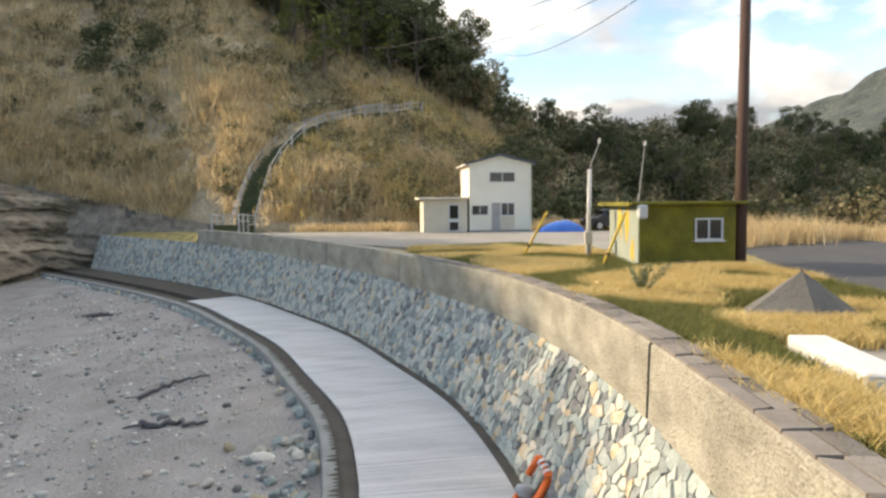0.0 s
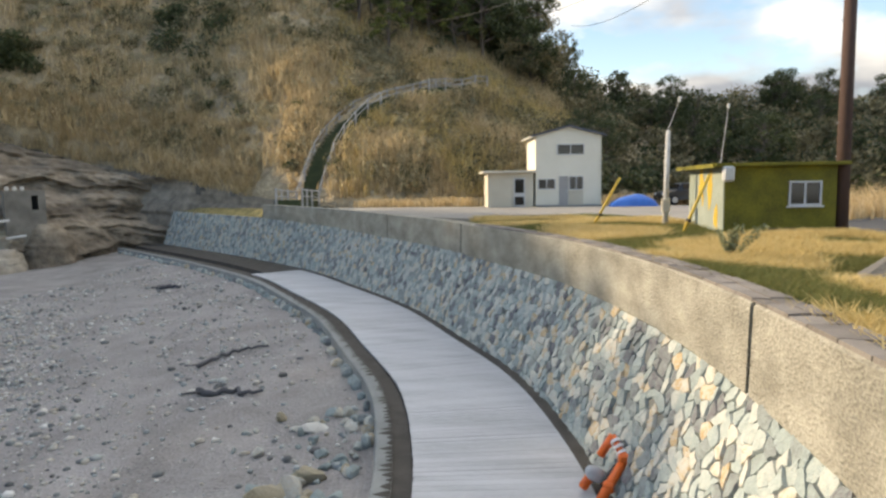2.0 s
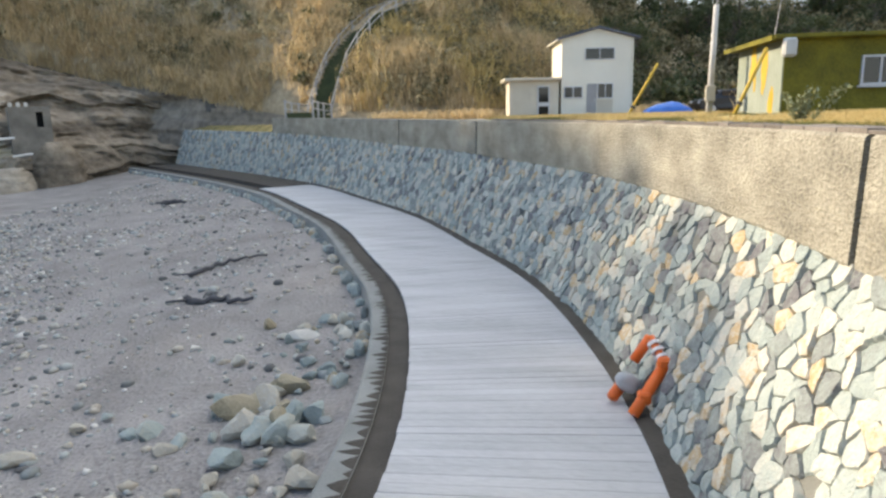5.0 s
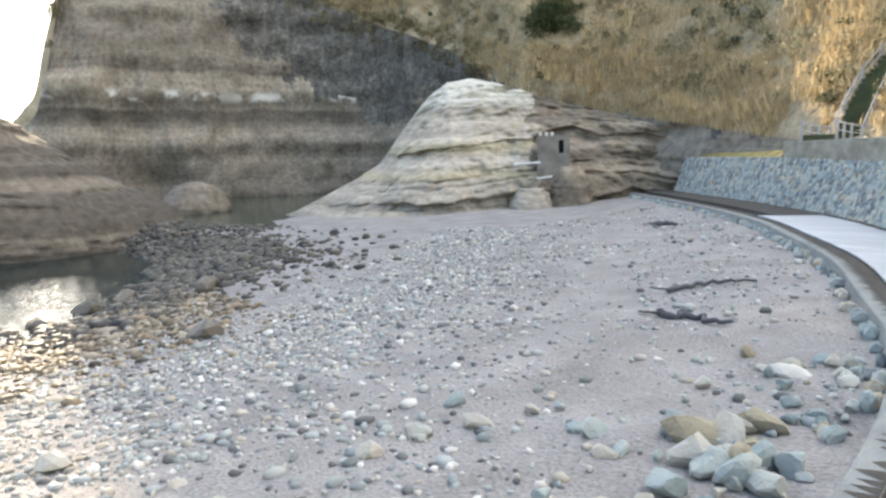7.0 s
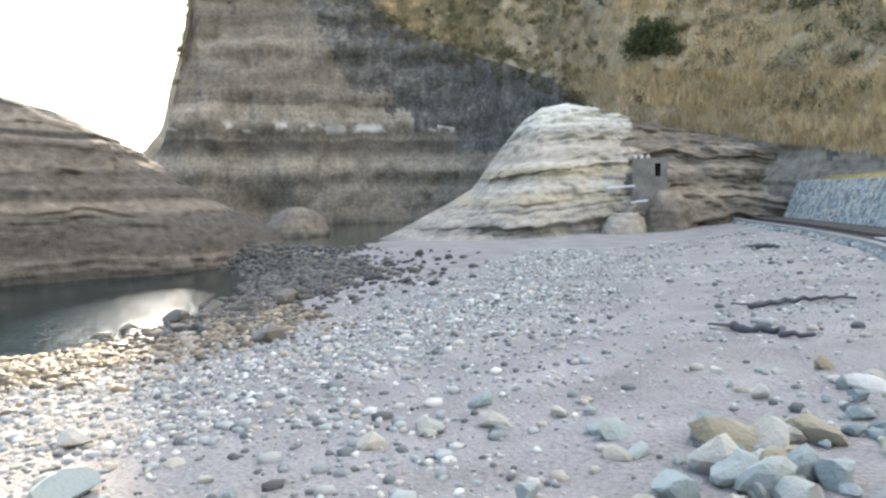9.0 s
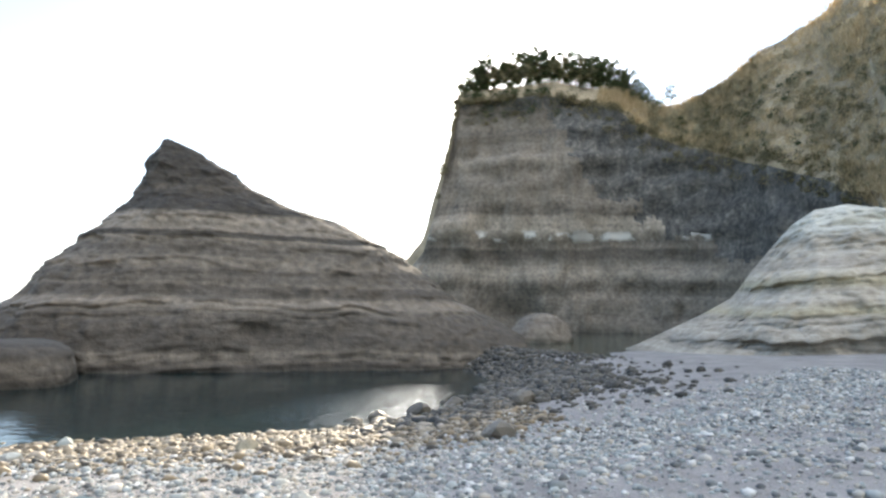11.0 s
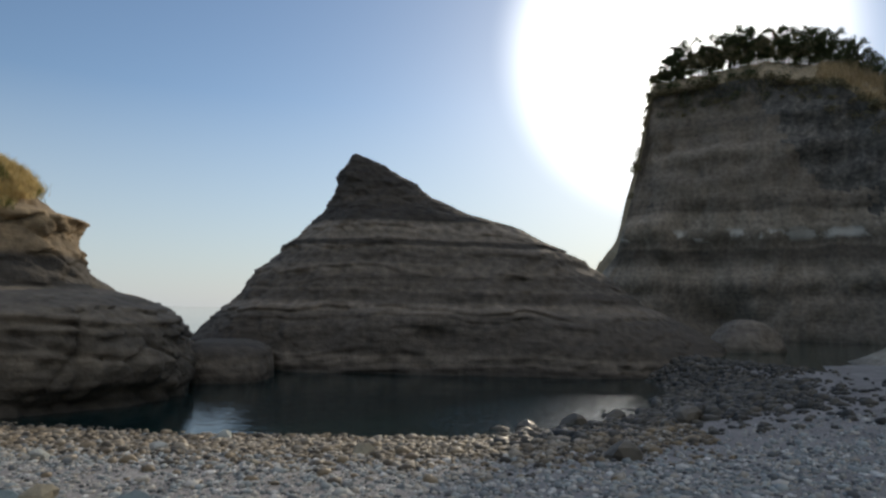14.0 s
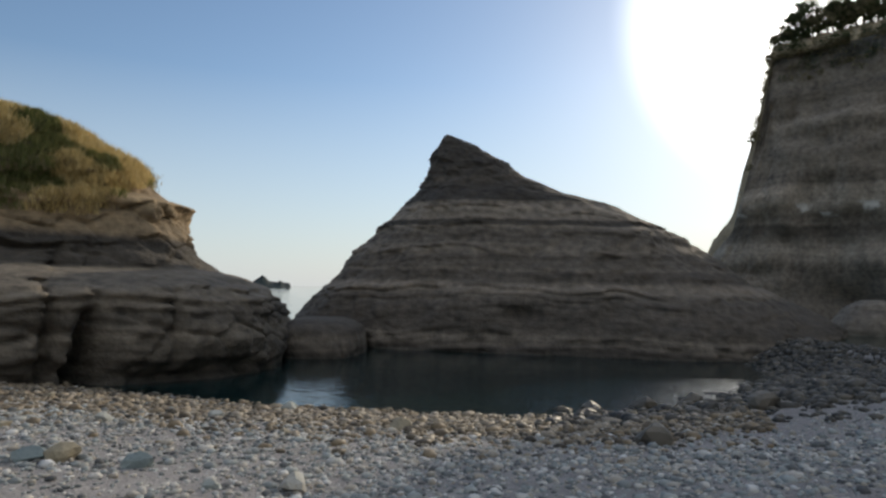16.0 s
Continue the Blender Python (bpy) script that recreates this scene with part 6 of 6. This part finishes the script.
def build_trees():
    rng = random.Random(17)
    for k in range(40):
        az = 82.3 - k * 0.42 - rng.random() * 0.3
        want = np.interp(-az, [-82.5, -80, -78, -73.7, -68.7, -65.5], [0.35, 0.75, 0.85, 0.95, 0.75, 0.3])
        plant_scaled(rng.choice((0, 3, 1, 0)), az, rng.choice((0.97, 1.0, 1.0)), want * rng.uniform(0.85, 1.3), rng.uniform(0, 360))
    plant_scaled(2, 76.0, 1.0, 0.75, 20)
    plant_scaled(2, 64.2, 1.0, 0.5, 70)
    for k in range(46):
        az = 20 - k * 0.46
        plant_scaled(rng.choice((0, 3, 3, 1)), az + rng.random(), rng.uniform(0.7, 1.0), rng.uniform(0.8, 1.25), rng.uniform(0, 360))
    for az, s in ((20.3, 0.74), (19.0, 0.72), (17.2, 0.66), (15.8, 0.7), (14.5, 0.62), (12.6, 0.66), (10.5, 0.7), (8.2, 0.68), (5.0, 0.75), (3.0, 0.8)):
        plant_scaled(2, az, s, rng.uniform(0.7, 0.9), rng.uniform(0, 360))
    for k in range(52):
        plant_scaled(rng.choice((0, 1, 3, 0)), rng.uniform(-1.5, -36), rng.uniform(0.5, 1.0), rng.uniform(0.5, 0.78), rng.uniform(0, 360))
    for az, s in ((45.8, 0.42), (48.5, 0.6), (38, 0.7), (33, 0.65), (42, 0.8), (29, 0.8)):
        plant_scaled(3, az, s, rng.uniform(0.25, 0.4), rng.uniform(0, 360))
    for ob in TREES:
        for o in [*ob.children_recursive, ob]:
            bpy.data.objects.remove(o)


build_trees()


def build_bush():
    rng = np.random.default_rng(8)
    b = thing("pine_bush", Matrix(), "dense dark green bush on the rock ledge", "bush")
    c = next(p for p in (hill_surface(44.8, 0.4 + 0.005 * k) for k in range(120)) if p.z > 17.6)
    cs = np.array([(c.x + rng.normal() * 1.2, c.y + rng.normal() * 0.9, c.z + rng.uniform(-0.4, 3.4)) for _ in range(46)])
    v = leaf_quads(cs, rng.uniform(0.7, 1.3, 46), 150, 0.17, rng, 0.9)
    k = scatter_mesh("crown", v, QUAD_F, 4, M_LEAF, "", "")
    k.parent = b
    part("trunk", tubed([(c.x, c.y, c.z - 0.8), (c.x, c.y, c.z + 2.0)], 0.18, 7, 0.08), M_BARK, b)
    # tall weed on the parapet
    w = thing("weed", pose(3.4, 14.2, GROUND_Z + 0.02) @ Matrix.Scale(0.5, 4), "tall pale green weed behind the parapet", "weed")
    bm = bmesh.new()
    cs = []
    for i in range(9):
        d = Vector((rng.normal() * 0.45 + 0.25, rng.normal() * 0.3, 1.0 + 0.5 * rng.random()))
        tube(bm, [(0, 0, 0), d * 0.6, d], 0.016, 5, 0.006)
        for t in np.linspace(0.35, 1.0, 9):
            cs.append(tuple(d * t))
    part("stem", bm, M_GREENBLADE, w)
    v = leaf_quads(np.array(cs), 0.12, 12, 0.055, rng, 1.0)
    k = scatter_mesh("leaves", v, QUAD_F, 4, M_WEED, "", "")
    k.parent = w


M_WEED = surface("pale_weed", [(0.16, 0.18, 0.1), (0.26, 0.28, 0.16)], size=0.5, grain=0.1, vary="island", amount=0.5, bump=0.0)
build_bush()


def build_lawn():
    rng = np.random.default_rng(14)

    def spots(n, s0, s1, o0, o1):
        s = rng.uniform(s0, s1, n)
        o = BATTER + rng.uniform(o0, o1, n)
        xy = on_line(s, o)
        return np.c_[xy, GROUND_Z + 0.04 - np.array([land_dip(a, b) for a, b in xy]) * np.clip((o - 1.5) / 2.5, 0, 1)]
    p = spots(8500, S_Y(1), S_Y(24), 0.45, 2.4)
    q = spots(20000, S_Y(8), S_Y(26), 1.8, 7.5)
    p = np.vstack([p, q])
    road = (p[:, 1] < 9.7) & (p[:, 0] > 4.0)
    p = p[~road & ~((p[:, 0] > 4.3) & (p[:, 0] < 7.8) & (p[:, 1] > 19.6)) & ~((abs(p[:, 0] - 5.9) < 1.1) & (abs(p[:, 1] - 12.5) < 0.7))]
    green = np.array([noise.noise(Vector(v) * 0.45) for v in p]) > -0.02
    scatter_mesh("dry_grass", blades(p[~green], 0.3, 0.026, 10, rng, 0.7, 0.45), BLADE_F, 5, M_GOLD, "dry golden lawn grass behind the parapet", "grass")
    scatter_mesh("green_grass", blades(p[green], 0.24, 0.022, 10, rng, 0.6, 0.45), BLADE_F, 5, M_GREENBLADE, "patches of green grass in the lawn", "grass")
    r = np.array([(rng.uniform(9, 40), rng.uniform(27, 40), GROUND_Z - 0.26) for _ in range(2600)])
    r = r[r[:, 1] > 24 + 0.6 * r[:, 0] * (r[:, 0] < 20)]
    hh = np.clip(1.15 + 1.7 * np.array([noise.noise(Vector(q) * 0.22) for q in r]), 0.3, 2.6)
    scatter_mesh("dry_grass", blades(r, hh, 0.05, 12, rng, 0.45, 0.4), BLADE_F, 5, M_STRAW, "tall dry reeds beyond the road", "grass")
    r = np.array([(rng.uniform(-14, 14), rng.uniform(46.5, 50.5), GROUND_Z) for _ in range(900)])
    r = r[(r[:, 0] < -6) | (r[:, 0] > 3.6)]
    scatter_mesh("dry_grass", blades(r, 0.8, 0.06, 10, rng, 0.4, 0.4), BLADE_F, 5, M_STRAW, "dry grass at the foot of the hill", "grass")
    # headland top
    me = HEADLAND.data
    pts = []
    for pl in me.polygons:
        c = pl.center
        az = math.degrees(math.atan2(-(c.x - EYE2[0]), c.y - EYE2[1]))
        if c.z > 6.0 and az > 135.5 + max(0, 9.5 - c.z) * 1.2 and c.y > -60:
            for _ in range(2 if c.z > 7 else 1):
                pts.append(tuple(Vector(c) + Vector((rng.normal() * 0.3, rng.normal() * 0.3, 0))))
    pts = np.array(pts)
    pick = np.array([noise.noise(Vector(v) * 0.3) for v in pts])
    scatter_mesh("dry_grass", blades(pts[pick > -0.05], 0.5, 0.05, 7, rng, 0.6, 0.4), BLADE_F, 5, M_GOLD, "golden grass tufts on the headland top", "grass")
    g = pts[pick <= -0.05]
    scatter_mesh("green_grass", blades(g, 0.45, 0.05, 7, rng, 0.6, 0.4), BLADE_F, 5, M_GREENBLADE, "green turf on the headland top", "grass")


build_lawn()


def build_hill_stairs():
    line, s = resample(STAIR_LINE, 0.34)
    st = thing("hill_stairs", Matrix(), "mossy steps climbing the grassy hillside between rails", "stairs", kind="structure")
    fence = {-1: thing("handrail", Matrix(), "weathered pale rail along the hillside steps", "handrail", "hillside rails"), 1: thing("handrail", Matrix(), "weathered pale rail along the hillside steps", "handrail", "hillside rails")}
    tang = np.gradient(line, axis=0)
    tang /= np.linalg.norm(tang, axis=1)[:, None]
    last = {}
    for k, (x, y) in enumerate(line):
        z = hill_height(x, y)
        a = math.degrees(math.atan2(tang[k][1], tang[k][0])) - 90
        part("step", boxed((-0.75, -0.2, -0.5), (0.75, 0.2, 0.12), 0.0, pose(x, y, z + 0.1, 0, 0, a)), M_MOSSGREEN, st)
        if k % 5 == 0:
            for side in (-1, 1):
                px, py = x + side * 0.9 * math.cos(radians(a)), y + side * 0.9 * math.sin(radians(a))
                top = Vector((px, py, z + 1.05))
                part("post", tubed([(px, py, z - 0.4), top], 0.085, 6), M_RAIL, fence[side])
                if side in last:
                    part("rail", tubed([last[side] - Vector((0, 0, 0.1)), top - Vector((0, 0, 0.1))], 0.05, 6), M_RAIL, fence[side])
                    part("rail", tubed([last[side] - Vector((0, 0, 0.55)), top - Vector((0, 0, 0.55))], 0.04, 6), M_RAIL, fence[side])
                last[side] = top


M_MOSSGREEN = surface("mossy_step", [(0.03, 0.04, 0.015), (0.07, 0.085, 0.035)], size=0.8, grain=0.06)
build_hill_stairs()


def build_old_shed():
    a = radians(46.2)
    x, y = EYE1[0] - 55.6 * math.sin(a), EYE1[1] + 55.6 * math.cos(a)
    s = thing("concrete_shed", pose(x + 1.1 * math.cos(a), y + 1.1 * math.sin(a), 0.85, 0, 0, 46), "small stained concrete shed built against the rock", "shed")
    bm = bmesh.new()
    for lo, hi in (((-1.2, 0, -2.5), (0.55, 4.5, 4.2)), ((1.0, 0, -1), (1.5, 4.5, 4.2)), ((0.55, 0, -1), (1.0, 4.5, 2.7)), ((0.55, 0, 3.8), (1.0, 4.5, 4.2))):
        box(bm, lo, hi)
    part("wall", bm, M_OLDCONC, s)
    part("opening", boxed((0.55, 0.6, 2.7), (1.0, 0.7, 3.8)), M_DARK, s, "black window opening")
    for k in range(3):
        part("finial", boxed((-1.1 + k * 0.5, 0.2, 4.18), (-0.85 + k * 0.5, 0.5, 4.5), 0.05), M_WHITESTONE, s)
    for k, (dx, dz, ln) in enumerate(((-3.2, 1.2, 2.2), (-1.3, 0.0, 1.3))):
        part("pipe", tubed([(dx, -0.6, dz + 0.6), (dx + ln, -0.6, dz + 0.75)], 0.1, 8), M_WBLOCK, s)


build_old_shed()
rock_mass("rock", EYE1, [-3.0, -1.5, 0.2, 1.6, 2.4], [45.6, 45.5, 45.3, 45.0, 44.4], [40.6, 40.9, 41.4, 42.0, 42.8], [53.4, 53.6, 54.2, 54.8, 55.3], [62, 62, 61, 60, 58], M_LEDGE, "brown banded rock ledge beside the old shed", "rock", nth=90, nz=40, amp=0.6)
rock_mass("rock", EYE1, [-3.0, -1.8, -0.6, 0.2, 0.6], [49.5, 49.2, 48.8, 48.2, 47.6], [44.6, 44.9, 45.2, 45.5, 46.0], [52.4, 52.6, 53.2, 53.8, 54.4], [60, 60, 59, 58, 57], M_KNOB, "low pale rock at the foot of the old shed", "rock", nth=90, nz=30, amp=0.6)


def build_distance():
    isl = new("island", None)
    tagged(isl, "low dark rocky island on the horizon", "island", kind="structure")
    bm = bmesh.new()
    n = 40
    a0 = radians(125.7)
    top, bot = [], []
    for k in range(n):
        f = k / (n - 1)
        az = a0 + radians(3.6) * (f - 0.5)
        r = 1400
        h = 3 + 19 * max(0, 1 - abs(f - 0.66) / 0.28) + 8 * max(0, 1 - abs(f - 0.24) / 0.26) + 3 * noise.noise((f * 9, 0, 0))
        if f in (0.0, 1.0):
            h = -2
        d = Vector((-math.sin(az), math.cos(az), 0))
        bot.append(bm.verts.new(d * r + Vector((0, 0, -6))))
        top.append((bm.verts.new(d * (r + 30) + Vector((0, 0, h))), bm.verts.new(d * (r + 90) + Vector((0, 0, -6)))))
    for k in range(n - 1):
        bm.faces.new((bot[k], bot[k + 1], top[k + 1][0], top[k][0]))
        bm.faces.new((top[k][0], top[k + 1][0], top[k + 1][1], top[k][1]))
    part("body", bm, M_MOUNT, isl)
    # wooded mountain inland
    v = []
    azs, rows = np.arange(-14, -75, -0.5), 26
    for az in azs:
        crest = np.interp(-az, [14, 24, 28.7, 32.7, 42, 75], [20, 58, 82, 100, 135, 110])
        for j in range(rows):
            k = j / (rows - 1)
            r = 300 + 220 * k
            a = radians(az)
            x, y = -r * math.sin(a), r * math.cos(a)
            v.append((x, y, 2 + crest * k ** 0.9 + 9 * k * noise.noise((x * 0.02, y * 0.02, 1)) + 4 * k * noise.noise((x * 0.07, y * 0.07, 4))))
    tagged(obj("mountain", v, grid_faces(len(azs), rows), M_MOUNT, smooth=True), "wooded mountain rising far inland", "mountain", kind="structure")


build_distance()


# stones of the sea wall
def build_wall_stones():
    rng = random.Random(31)
    near0, near1 = S_Y(6.8), S_Y(13.6)
    count = 0
    allv, allf = [], []
    for h in stone_cells(S_Y(1.5), S_END - 0.3, 0.245, rng):
        v, f = stone_mesh(h, rng)
        mid = sum(p[0] for p in h) / 6
        if near0 < mid < near1 and count < 300:
            obj("stone", v, f, M_WALLSTONE, parent=WALL)
            count += 1
        else:
            b = len(allv)
            allv += v
            allf += [tuple(i + b for i in q) for q in f]
    rest = obj("stone_facing", allv, allf, M_WALLSTONE2, parent=WALL)
    tagged(rest, "blue-green rubble stones of the wall", kind="stuff")
    # stones on the outer face of the kerb
    allv, allf = [], []
    s = S_Y(14)
    while s < S_END - 0.5:
        w = rng.uniform(0.16, 0.4)
        x, y = on_line(s, -DECK_W - 0.8 - 0.1 * rng.random())
        sc = np.array([w * 0.6, w * 0.5, rng.uniform(0.14, 0.24)])
        if rng.random() < 0.3:
            s += w
            continue
        b = len(allv)
        z = -0.27 - 0.12 * rng.random()
        allv += [tuple(np.array((x, y, z)) + p * sc * rng.uniform(0.85, 1.15)) for p in ICO_V]
        allf += [tuple(i + b for i in q) for q in ICO_F]
        s += w
    tagged(obj("kerb_stones", allv, allf, M_WALLSTONE2), "blue-green stones along the kerb's outer foot", "stones", kind="stuff")


build_wall_stones()
